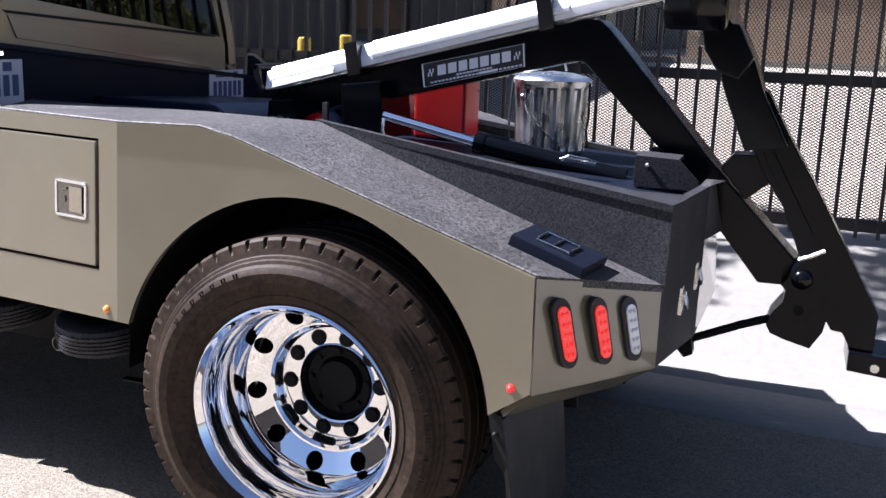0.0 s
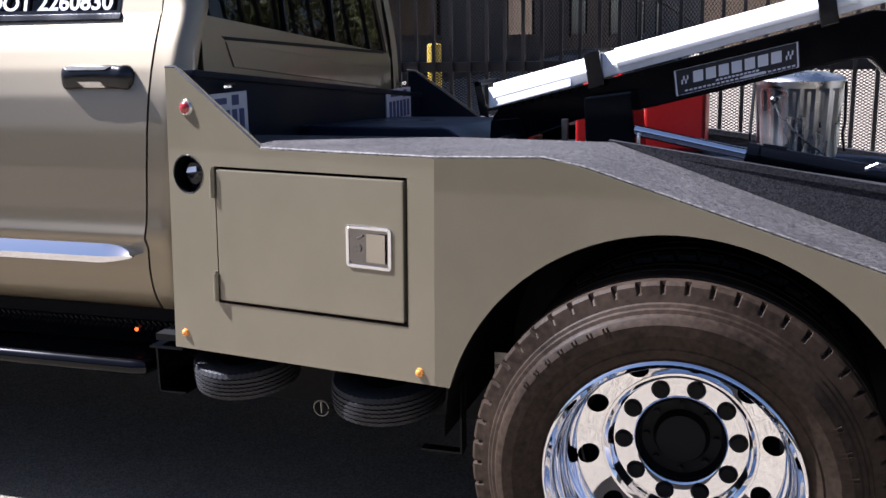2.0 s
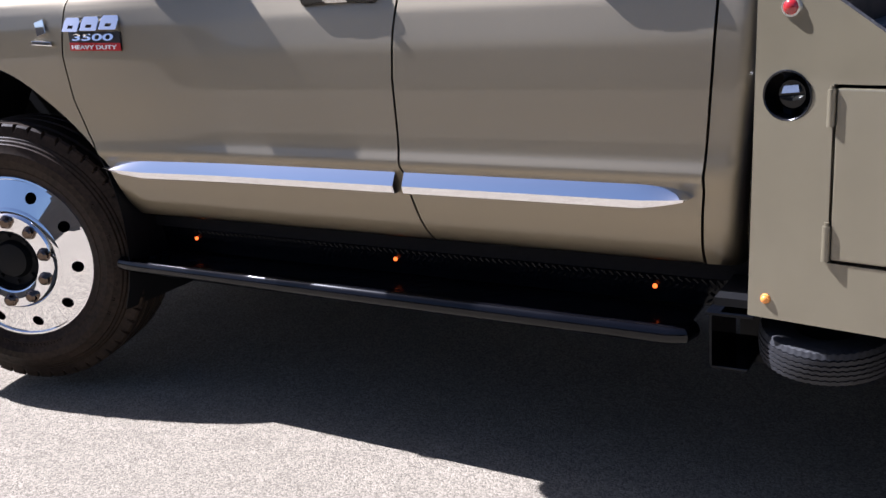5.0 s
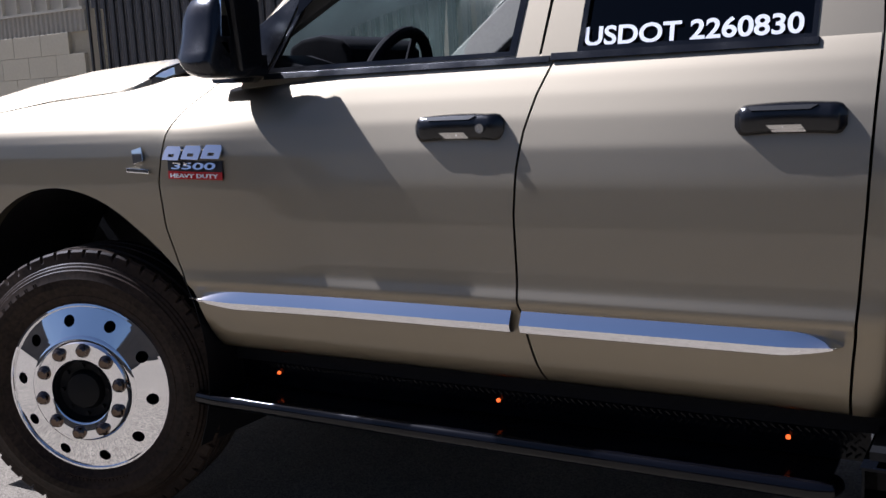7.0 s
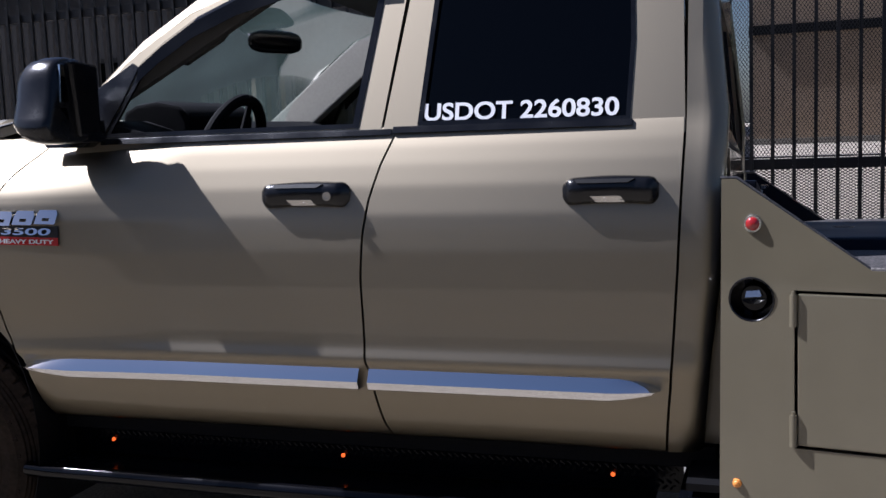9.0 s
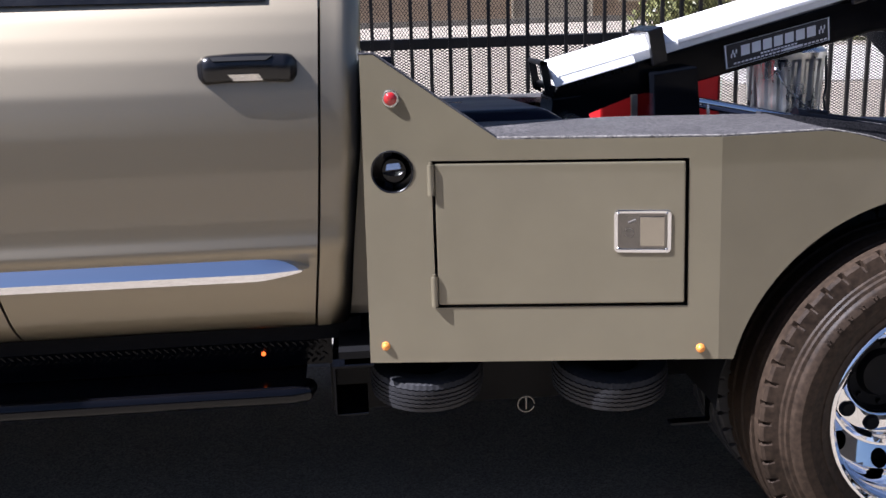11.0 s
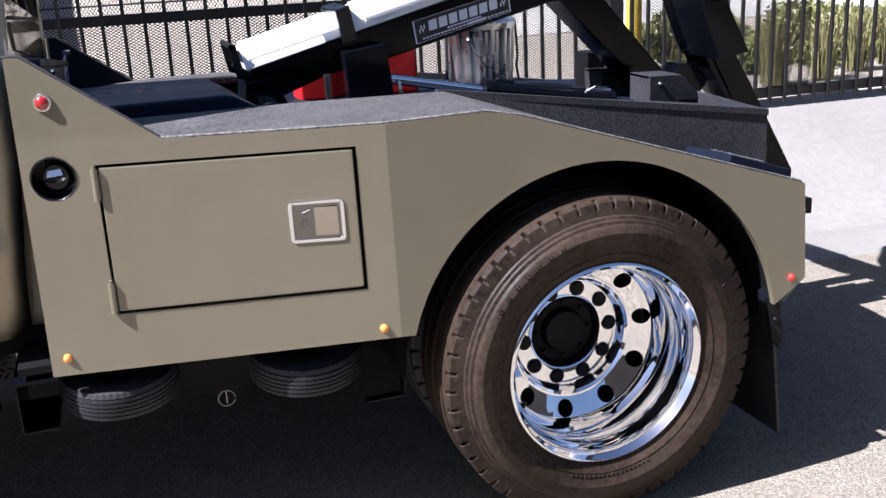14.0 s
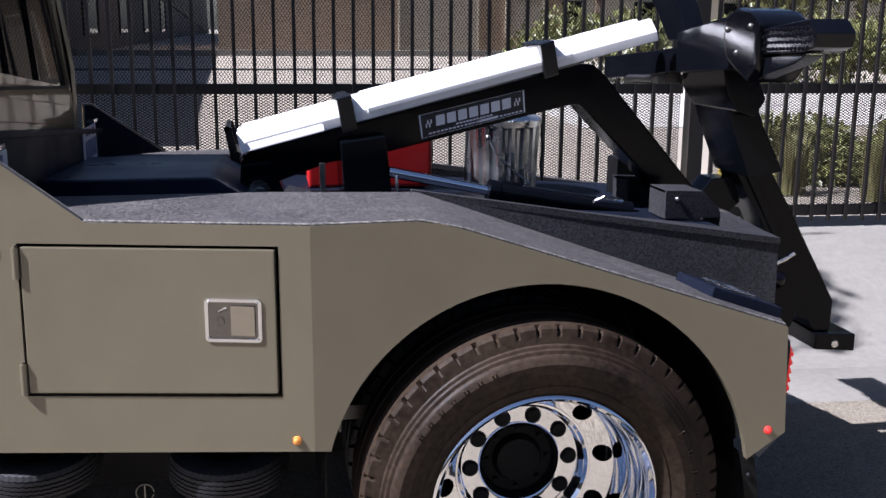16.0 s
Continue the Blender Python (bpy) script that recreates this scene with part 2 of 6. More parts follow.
def part(name, bm, material, parent=None, label="", sharp=35, bevel=0.0, mirror=False):
    """Links a bmesh as one mesh object, under a thing or a part. All points are in world metres."""
    if bevel:
        edges = [e for e in bm.edges if len(e.link_faces) == 2 and e.calc_face_angle(0) > radians(35)]
        bmesh.ops.bevel(bm, geom=edges, offset=bevel, segments=2, affect="EDGES", profile=0.6, clamp_overlap=True)
    if mirror:
        bmesh.ops.transform(bm, matrix=MIRROR_SIDE, verts=bm.verts)
        bmesh.ops.reverse_faces(bm, faces=bm.faces)
    if name in FULL_WIDTH:
        for v in bm.verts:
            v.co.z -= LEAN * (v.co.y - FULL_WIDTH[name])
    me = bpy.data.meshes.new(name)
    bm.to_mesh(me)
    bm.free()
    return place(name, me, material, parent, label, sharp, crisp=bevel > 0)


def place(name, me, material, parent=None, label="", sharp=35, at=None, crisp=False):
    if not me.materials:
        me.materials.append(material)
        me.polygons.foreach_set("use_smooth", [True] * len(me.polygons))
        me.set_sharp_from_angle(angle=radians(sharp))
    ob = new(name, me)
    if crisp:
        ob.modifiers.new("weighted_normals", "WEIGHTED_NORMAL").keep_sharp = True
    if at is not None:
        ob.matrix_basis = at
    if parent is not None:
        ob.parent = parent
        ob.matrix_parent_inverse = base_of(parent).inverted()
    if label:
        ob["label"] = label
    return ob


def base_of(ob):
    m = ob.matrix_basis.copy()
    while ob.parent is not None:
        m = ob.parent.matrix_basis @ ob.matrix_parent_inverse @ m
        ob = ob.parent
    return m


def thing(name, loc, label, category, group="", kind=""):
    ob = new(name)
    ob.empty_display_size = 0.2
    ob.matrix_basis = Matrix.Translation(loc)
    return tagged(ob, label, category, group, kind)


def box(bm, x0, x1, y0, y1, z0, z1, m=None):
    vs = [bm.verts.new((x, y, z)) for x in (x0, x1) for y in (y0, y1) for z in (z0, z1)]
    for f in ((0, 1, 3, 2), (4, 6, 7, 5), (0, 4, 5, 1), (2, 3, 7, 6), (0, 2, 6, 4), (1, 5, 7, 3)):
        bm.faces.new([vs[i] for i in f])
    if m is not None:
        bmesh.ops.transform(bm, matrix=m, verts=vs)
    return vs


def prism(bm, pts, off):
    """A slab: the polygon pts (3D) pushed along off."""
    a = [bm.verts.new(p) for p in pts]
    b = [bm.verts.new(Vector(p) + Vector(off)) for p in pts]
    fs = [bm.faces.new(a), bm.faces.new(b[::-1])]
    for i in range(len(a)):
        j = (i + 1) % len(a)
        fs.append(bm.faces.new((a[j], a[i], b[i], b[j])))
    bmesh.ops.recalc_face_normals(bm, faces=fs)
    return a + b


def xz(pts, y):
    return [(p[0], y, p[1]) for p in pts]


def rod(bm, p0, p1, r, seg=16, r2=None):
    p0, p1 = Vector(p0), Vector(p1)
    d = p1 - p0
    q = d.to_track_quat("Z", "Y").to_matrix().to_4x4()
    bmesh.ops.create_cone(bm, cap_ends=True, segments=seg, radius1=r, radius2=r if r2 is None else r2, depth=d.length,
                          matrix=Matrix.Translation((p0 + p1) / 2) @ q)


def beam(bm, p0, p1, w, h, up=(0, 0, 1)):
    """A square tube from p0 to p1, w wide and h high."""
    p0, p1 = Vector(p0), Vector(p1)
    d = (p1 - p0).normalized()
    s = d.cross(Vector(up)).normalized()
    u = s.cross(d)
    a = [p0 + s * i * w / 2 + u * j * h / 2 for i, j in ((-1, -1), (1, -1), (1, 1), (-1, 1))]
    prism(bm, a, p1 - p0)


def pipe(bm, pts, r, seg=10):
    """A round tube along a line of points."""
    pts = [Vector(p) for p in pts]
    rings, side = [], None
    for i, p in enumerate(pts):
        d = (pts[min(i + 1, len(pts) - 1)] - pts[max(i - 1, 0)]).normalized()
        if side is None:
            side = d.orthogonal().normalized()
        side = (side - d * side.dot(d)).normalized()
        up = d.cross(side)
        rings.append([bm.verts.new(p + r * (math.cos(a) * side + math.sin(a) * up)) for a in (2 * math.pi * k / seg for k in range(seg))])
    for a, b in zip(rings, rings[1:]):
        for k in range(seg):
            bm.faces.new((a[k], a[(k + 1) % seg], b[(k + 1) % seg], b[k]))
    bm.faces.new(rings[0][::-1])
    bm.faces.new(rings[-1])


def lathe(bm, profile, seg=48, centre=(0, 0, 0), axis="y", closed=False, wob=None):
    """Turns (radius, offset) pairs round an axis. wob(k, i): a change of the radius."""
    c, rings = Vector(centre), []
    for k in range(seg):
        a = 2 * math.pi * k / seg
        row = []
        for i, (r, o) in enumerate(profile):
            r += wob(k, i) if wob else 0
            ca, sa = r * math.cos(a), r * math.sin(a)
            row.append(bm.verts.new(c + Vector({"y": (ca, o, sa), "z": (ca, sa, o), "x": (o, ca, sa)}[axis])))
        rings.append(row)
    n = len(profile)
    for k in range(seg):
        p, q = rings[k], rings[(k + 1) % seg]
        for i in range(n if closed else n - 1):
            j = (i + 1) % n
            bm.faces.new((p[i], p[j], q[j], q[i]))
    bmesh.ops.recalc_face_normals(bm, faces=bm.faces)


def grid(bm, rows):
    vs = [[bm.verts.new(p) for p in r] for r in rows]
    for a, b in zip(vs, vs[1:]):
        for i in range(len(a) - 1):
            bm.faces.new((a[i], a[i + 1], b[i + 1], b[i]))
    return vs


def thick(bm, off):
    """Gives an open sheet depth: its rim pushed along off."""
    edges = [e for e in bm.edges if len(e.link_faces) == 1]
    r = bmesh.ops.extrude_edge_only(bm, edges=edges)
    bmesh.ops.translate(bm, vec=off, verts=[v for v in r["geom"] if isinstance(v, bmesh.types.BMVert)])
    bmesh.ops.recalc_face_normals(bm, faces=bm.faces)


def lerp_table(tab, v):
    """Piecewise smooth value from (key, value) pairs in rising order."""
    if v <= tab[0][0]:
        return tab[0][1]
    for (a, p), (b, q) in zip(tab, tab[1:]):
        if v <= b:
            return p + (q - p) * (v - a) / (b - a)
    return tab[-1][1]


def smooth(a, b, v):
    t = min(1, max(0, (v - a) / (b - a)))
    return t * t * (3 - 2 * t)


def plate_hole(bm, outer, holes, off):
    """A flat plate with holes through it, pushed along off."""
    loops = []
    for loop in [outer, *holes]:
        vs = [bm.verts.new(p) for p in loop]
        loops += [bm.edges.new((vs[i], vs[(i + 1) % len(vs)])) for i in range(len(vs))]
    bmesh.ops.triangle_fill(bm, use_beauty=True, use_dissolve=False, edges=loops)
    faces = list(bm.faces)
    r = bmesh.ops.extrude_face_region(bm, geom=faces)
    bmesh.ops.translate(bm, vec=off, verts=[v for v in r["geom"] if isinstance(v, bmesh.types.BMVert)])
    bmesh.ops.recalc_face_normals(bm, faces=bm.faces)


def letters(text, size, depth=0.001):
    cu = bpy.data.curves.new("text", "FONT")
    cu.body, cu.size, cu.extrude, cu.offset = text, size, depth, 0.022
    ob = new("text", cu)
    me = bpy.data.meshes.new_from_object(ob.evaluated_get(bpy.context.evaluated_depsgraph_get()))
    bpy.data.objects.remove(ob)
    return me


def bars(bm, x0, x1, y, z0, z1, n, depth=0.002):
    """Plain upright bars in place of characters."""
    w = (x1 - x0) / n
    for i in range(n):
        box(bm, x0 + i * w + w * 0.12, x0 + (i + 1) * w - w * 0.12, y - depth, y, z0, z1)


# ---- ground ----
def ground():
    bm = bmesh.new()
    xs = [-300, -60, -20, -8, -4, 0, 4, 8, 20, 60, 300]

    def skew(x):
        """The gutter and the fence run slightly askew to the parked truck."""
        return -0.07 * max(-20, min(20, x))

    ys = [(-300, 0), (-60, 0), (-20, 0), (-8, 0), (-3, 0), (-0.35, 0), (-0.1, -0.006)]
    grid(bm, [[(x, y, z) for x in xs] for y, z in ys] + [[(x, 1.83 + skew(x), -0.08) for x in xs]])
    road = part("road", bm, ASPHALT)
    tagged(road, "grey worn asphalt street with fine pale aggregate", "road", kind="structure")
    bm = bmesh.new()
    ys = [(1.83, -0.08), (1.84, -0.074), (2.335, -0.096), (2.343, -0.104), (2.368, -0.104), (2.376, -0.096), (2.55, -0.1), (2.66, -0.085), (3.0, 0.08), (3.6, 0.33), (4.15, 0.37)]
    grid(bm, [[(x, y + skew(x), z) for x in xs] for y, z in ys])
    apron = part("pavement", bm, CONCRETE, sharp=60)
    tagged(apron, "bright pale concrete driveway apron sloping up to the fence", "pavement", kind="structure")
    bm = bmesh.new()
    ys = [(8, 0.5), (14, 0.7), (24, 0.95), (60, 1.2), (300, 1.5)]
    grid(bm, [[(x, 4.15 + skew(x), 0.37) for x in xs]] + [[(x, y, z) for x in xs] for y, z in ys])
    lot = part("ground", bm, LOT, sharp=60)
    tagged(lot, "sunlit tan concrete yard behind the fence", "ground", kind="structure")


ground()


# ---- fence ----
def fy(x):
    return 3.80 - 0.045 * x


def fence(name, x0, x1, top, label, mesh_to=None, curved=False, step=0.119):
    f = thing(name, ((x0 + x1) / 2, fy((x0 + x1) / 2), 0.4), label, "fence", group="fence along the yard")
    for z, h in ((1.268, 0.062), (0.46, 0.07), (top - 0.18, 0.06)):
        bm = bmesh.new()
        beam(bm, (x0, fy(x0), z), (x1, fy(x1), z), 0.045, h)
        part("rail", bm, FENCEM, f, bevel=0.004)
    bm = bmesh.new()
    box(bm, -0.0105, 0.0105, -0.0105, 0.0105, 0.39, top)
    if curved:
        pipe(bm, [(0, -0.0, top - 0.01), (0, -0.03, top + 0.12), (0, -0.1, top + 0.24), (0, -0.21, top + 0.32), (0, -0.33, top + 0.33)], 0.011, 6)
    me = bpy.data.meshes.new("picket")
    bm.to_mesh(me)
    bm.free()
    n = int((x1 - x0) / step)
    for i in range(n + 1):
        x = x0 + i * step
        place("picket", me, FENCEM, f, at=Matrix.Translation((x, fy(x) - 0.03, 0)))
    if mesh_to is None:
        return f
    # expanded metal: zigzag ribbons, upright diamonds above the middle rail and lying ones below it
    for za, zb, w, h in ((0.47, 1.25, 0.03, 0.0088), (1.29, top - 0.2, 0.02, 0.0145)):
        bm = bmesh.new()
        rows = int((zb - za) / h)
        cols = int((mesh_to - x0) / (w / 2))
        t = 0.0058
        for j in range(rows):
            prev = None
            for i in range(cols + 1):
                x = x0 + i * w / 2
                z = za + j * h + ((h / 2) if i % 2 else -h / 2) * (1 if j % 2 else -1) * 0.93
                y = fy(x) + 0.012
                cur = (bm.verts.new((x, y, z - t / 2)), bm.verts.new((x, y, z + t / 2)))
                if prev:
                    bm.faces.new((prev[0], cur[0], cur[1], prev[1]))
                prev = cur
        ob = part("mesh_panel", bm, MESHM, f, "dark expanded-metal mesh")
        ob["kind"] = "stuff"
    return f


fence("sliding_gate", -3.0305, 3.24, 2.62, "dark brown steel picket gate backed with expanded-metal mesh", mesh_to=3.24)
fence("picket_fence", 3.45, 9.6, 2.3, "dark brown steel picket fence beside a planted bed", mesh_to=4.9, step=0.1215)
slat_fence = fence("razor_wire_fence", -7.4, -3.2, 2.72, "dark steel fence with curved tips and razor wire above", curved=True)
for x in (3.33, -3.1):
    bm = bmesh.new()
    box(bm, x - 0.05, x + 0.05, fy(x) - 0.05, fy(x) + 0.05, 0.3, 2.8)
    tagged(part("gate_post", bm, FENCEM, bevel=0.006), "square dark steel gate post in the fence line", "post", group="gate posts")

# slats behind the left fence, and coils of wire on its tips
for i in range(35):
    x = -7.4 + i * 0.119 + 0.06
    bm = bmesh.new()
    if i == 0:
        box(bm, -0.035, 0.035, -0.004, 0.004, 0.55, 2.5)
        slat_mesh = bpy.data.meshes.new("slat")
        bm.to_mesh(slat_mesh)
    bm.free()
    place("slat", slat_mesh, SLATM, slat_fence, at=Matrix.Translation((x, fy(x) + 0.03, 0)))
bm = bmesh.new()
pts = []
for i in range(900):
    a = i * 0.42
    x = -7.4 + i * 4.2 / 900
    pts.append((x, fy(x) - 0.12 + 0.17 * math.cos(a), 2.98 + 0.17 * math.sin(a)))
pipe(bm, pts, 0.0035, 4)
for i in range(0, 900, 6):
    p = Vector(pts[i])
    box(bm, p.x - 0.002, p.x + 0.002, p.y - 0.014, p.y + 0.014, p.z - 0.008, p.z + 0.008)
part("razor_wire", bm, DULLSTEEL, slat_fence, "coiled dull steel razor wire")


# ---- behind the fence ----
def bollard(x, y, z0, z1, r=0.057):
    bm = bmesh.new()
    lathe(bm, [(0.0, z0), (r, z0), (r, z1 - 0.03), (r * 0.93, z1 - 0.01), (r * 0.7, z1), (0, z1 + 0.004)], 20, (x, y, 0), "z")
    tagged(part("bollard", bm, YELLOW), "yellow painted round steel bollard", "bollard", group="yellow bollards")


bollard(-1.5, 5.2, 0.42, 1.38)
bollard(-1.12, 5.2, 0.42, 1.41)
bollard(4.35, 5.2, 0.42, 1.6, 0.07)


def building(name, x0, x1, y0, y1, h, material, label, windows=(), base=0.3, side_windows=False, pane=None, rim=None):
    b = thing(name, ((x0 + x1) / 2, (y0 + y1) / 2, base), label, "building")
    bm = bmesh.new()
    box(bm, x0, x1, y0, y1, base, h)
    part("wall", bm, material, b)
    bm = bmesh.new()
    box(bm, x0 - 0.1, x1 + 0.1, y0 - 0.1, y1 + 0.1, h, h + 0.25)
    part("roof", bm, MATTBLACK, b)
    for wx, wz, ww, wh in windows:
        bm = bmesh.new()
        box(bm, wx, wx + ww, y0 - 0.03, y0 + 0.02, wz, wz + wh)
        win = part("window", bm, pane or TINT, b)
        bm = bmesh.new()
        for a in (wx - 0.05, wx + ww):
            box(bm, a, a + 0.05, y0 - 0.05, y0 + 0.02, wz - 0.05, wz + wh + 0.05)
        for a in (wz - 0.05, wz + wh):
            box(bm, wx, wx + ww, y0 - 0.05, y0 + 0.02, a, a + 0.05)
        part("frame", bm, rim or MATTBLACK, win)
    for k in range(6 if side_windows else 0):
        y = y0 + 4 + k * 7
        bm = bmesh.new()
        box(bm, x1 - 0.02, x1 + 0.03, y, y + 2.4, 1.5, 2.9)
        win = part("window", bm, TINT, b)
        bm = bmesh.new()
        for a in (y - 0.08, y + 2.4):
            box(bm, x1 - 0.02, x1 + 0.06, a, a + 0.08, 1.42, 2.98)
        for a in (1.42, 2.9):
            box(bm, x1 - 0.02, x1 + 0.06, y, y + 2.4, a, a + 0.08)
        part("frame", bm, MATTBLACK, win)
    return b


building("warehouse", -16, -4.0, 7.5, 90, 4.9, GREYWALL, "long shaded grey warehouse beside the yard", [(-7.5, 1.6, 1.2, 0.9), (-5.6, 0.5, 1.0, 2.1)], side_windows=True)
building("far_building", -0.6, 9.5, 27, 36, 5.0, BROWNWALL, "low brown stucco building across the yard", [(4.6, 0.95, 2.3, 1.9), (7.8, 1.5, 1.1, 1.2)], base=0.8, pane=LOT, rim=SIDING)
building("pale_building", 10.5, 30, 38, 48, 4.5, SIDING, "pale low building behind trees", [(12, 1.6, 1.6, 1.2), (16, 1.6, 1.6, 1.2), (20, 1.6, 1.6, 1.2)], base=0.8)


def leaves(bm, c, r, n, size, rnd, flat=1.0):
    for _ in range(n):
        d = Vector((rnd.gauss(0, 1), rnd.gauss(0, 1), rnd.gauss(0, 1))).normalized() * (rnd.random() ** 0.4)
        p = Vector(c) + Vector((d.x * r[0], d.y * r[1], d.z * r[2]))
        q = Euler((rnd.uniform(0, 6.3), rnd.uniform(0, 6.3), rnd.uniform(0, 6.3))).to_matrix()
        s = size * rnd.uniform(0.6, 1.3)
        vs = [bm.verts.new(p + q @ Vector(v)) for v in ((-s, 0, 0), (0, -s * 0.4, s * 0.1), (s, 0, 0), (0, s * 0.4, s * 0.1))]
        bm.faces.new(vs)


def shrub(c, r, n, seed, label, leaf=0.035):
    rnd = random.Random(seed)
    b = thing("shrub", (c[0], c[1], 0.4), label, "shrub", group="shrubs behind the fence")
    bm = bmesh.new()
    for k in range(5):
        a = rnd.uniform(0, 6.28)
        rod(bm, (c[0], c[1], 0.38), (c[0] + r[0] * 0.5 * math.cos(a), c[1] + r[1] * 0.5 * math.sin(a), c[2] + r[2] * 0.3), 0.02, 6, 0.006)
    part("stem", bm, BARK, b)
    bm = bmesh.new()
    for k in range(7):
        o = Vector((rnd.uniform(-0.6, 0.6) * r[0], rnd.uniform(-0.5, 0.5) * r[1], rnd.uniform(-0.45, 0.55) * r[2]))
        leaves(bm, Vector(c) + o, [v * 0.5 for v in r], n // 7, leaf, rnd)
    ob = part("foliage", bm, LEAF, b)
    ob["kind"] = "stuff"


def tall_grass(c, n, h, seed):
    rnd = random.Random(seed)
    b = thing("ornamental_grass", (c[0], c[1], 0.4), "dry yellow-green ornamental grass clump in the bed", "grass", group="grass clumps behind the fence")
    bm = bmesh.new()
    for _ in range(n):
        a, lean = rnd.uniform(0, 6.28), rnd.uniform(0.05, 0.5)
        hh = h * rnd.uniform(0.6, 1.1)
        d = Vector((math.cos(a), math.sin(a), 0))
        s = Vector((-d.y, d.x, 0)) * 0.006
        p0 = Vector((c[0], c[1], 0.4)) + d * rnd.uniform(0, 0.12)
        prev = None
        for k in range(5):
            t = k / 4
            p = p0 + d * lean * hh * t * t + Vector((0, 0, hh * (t - 0.25 * lean * t * t)))
            cur = (bm.verts.new(p - s * (1 - t * 0.9)), bm.verts.new(p + s * (1 - t * 0.9)))
            if prev:
                bm.faces.new((prev[0], prev[1], cur[1], cur[0]))
            prev = cur
    ob = part("blades", bm, GRASSM, b)
    ob["kind"] = "stuff"


rs = random.Random(7)
for i in range(13):
    shrub((4.75 + i * 0.45, 5.3 + rs.uniform(-0.25, 0.45), 0.62), (0.5, 0.5, 0.34), 3200, 20 + i, "low green hedge shrub with small leaves")
for i in range(9):
    tall_grass((4.6 + i * 0.5, 4.4 + rs.uniform(-0.2, 0.3)), 170, 0.62, 40 + i)
for i in range(10):
    shrub((6.0 + i * 1.7, 15.0 + rs.uniform(-0.6, 0.8), 1.35), (1.3, 1.0, 0.95), 2600, 80 + i, "large dark green bush along the far kerb", 0.075)
# a pale concrete path beyond the planted bed
bm = bmesh.new()
grid(bm, [[(x, y, z) for x in (4.2, 12, 30)] for y, z in ((8.6, 0.535), (10.5, 0.6), (13.2, 0.685))])
thick(bm, (0, 0, -0.03))
tagged(part("path", bm, PATHM), "bright pale concrete path beyond the hedge", "path", kind="structure")
# a dark drain channel across the yard and a far kerb
bm = bmesh.new()
box(bm, -4, 30, 18.4, 18.75, 0.7, 0.835)
tagged(part("drain_channel", bm, GREYWALL), "dark drain channel across the concrete yard", "drain", kind="structure")
bm = bmesh.new()
box(bm, -4, 30, 24.2, 24.5, 0.7, 1.1)
tagged(part("kerb", bm, CONCRETE, bevel=0.03), "pale concrete kerb at the far side of the yard", "kerb", kind="structure")
# plain wall added across the street, out of view, to darken reflections
bm = bmesh.new()
box(bm, -70, 70, -18.5, -17.5, -0.1, 4.8)
tagged(part("added_street_wall", bm, DARKWALL), "plain dark wall added across the street to darken reflections", "wall", kind="structure")


def tree(x, y, h, cr, seed, lean=(0, 0), clumps=16, leaf=0.12):
    rnd = random.Random(seed)
    b = thing("tree", (x, y, 0.35), "leafy green street tree with an uneven open crown", "tree", group="trees beyond the yard")
    bm = bmesh.new()
    pipe(bm, [(x, y, 0.35), (x + 0.05, y, 1.4), (x - 0.05 + lean[0] * 0.3, y + 0.05 + lean[1] * 0.3, h * 0.35), (x + lean[0], y + lean[1], h * 0.6)], 0.14, 8)
    x, y = x + lean[0], y + lean[1]
    for k in range(7):
        a = rnd.uniform(0, 6.28)
        rod(bm, (x, y, h * rnd.uniform(0.5, 0.6)), (x + cr * 0.7 * math.cos(a), y + cr * 0.7 * math.sin(a), h * rnd.uniform(0.6, 0.9)), 0.07, 6, 0.015)
    part("trunk", bm, BARK, b)
    bm = bmesh.new()
    for k in range(clumps):
        d = Vector((rnd.gauss(0, 1), rnd.gauss(0, 1), rnd.gauss(0, 0.7))).normalized() * cr * rnd.uniform(0.4, 0.95)
        leaves(bm, Vector((x, y, h * 0.72)) + d, (cr * 0.4, cr * 0.4, cr * 0.3), 260, leaf, rnd)
    ob = part("crown", bm, LEAF, b)
    ob["kind"] = "stuff"


for i, (x, y, h, r) in enumerate(((9, 22, 5.5, 2.2), (13, 20, 5, 2.0), (17.5, 24, 6, 2.4), (6.5, 30, 5, 1.8))):
    tree(x, y, h, r, 60 + i)

# one more grows behind the slat fence and overhangs the pavement
tree(-3.9, 4.6, 7.6, 1.25, 71, (1.55, -1.5), 11, 0.07)

# block wall with ribbed siding above, beyond the slat fence
wall_block = thing("wall_block", (-9.5, fy(-9.5), 0), "cream painted concrete block wall with ribbed metal siding above", "wall", kind="structure")
bm = bmesh.new()
box(bm, -11.5, -7.46, fy(-7.5) + 0.0, fy(-7.5) + 0.2, 0.2, 2.4)
part("backing", bm, BLOCKM, wall_block)
bm = bmesh.new()
box(bm, 0.0015, 0.3985, -0.03, 0.06, 0.0015, 0.1985)
block_mesh = bpy.data.meshes.new("block")
bmesh.ops.bevel(bm, geom=list(bm.edges), offset=0.002, segments=1, affect="EDGES")
bm.to_mesh(block_mesh)
bm.free()
for r in range(10):
    for k in range(10):
        x = -11.5 + k * 0.4 + (0.2 if r % 2 else 0.0)
        if x < -7.8:
            place("block", block_mesh, BLOCKM, wall_block, at=Matrix.Translation((x, fy(-7.5) - 0.01, 0.2 + r * 0.2)))
bm = bmesh.new()
xs = [-11.5 + 0.22 * k + d for k in range(19) for d in (0.0, 0.012, 0.026, 0.038)]
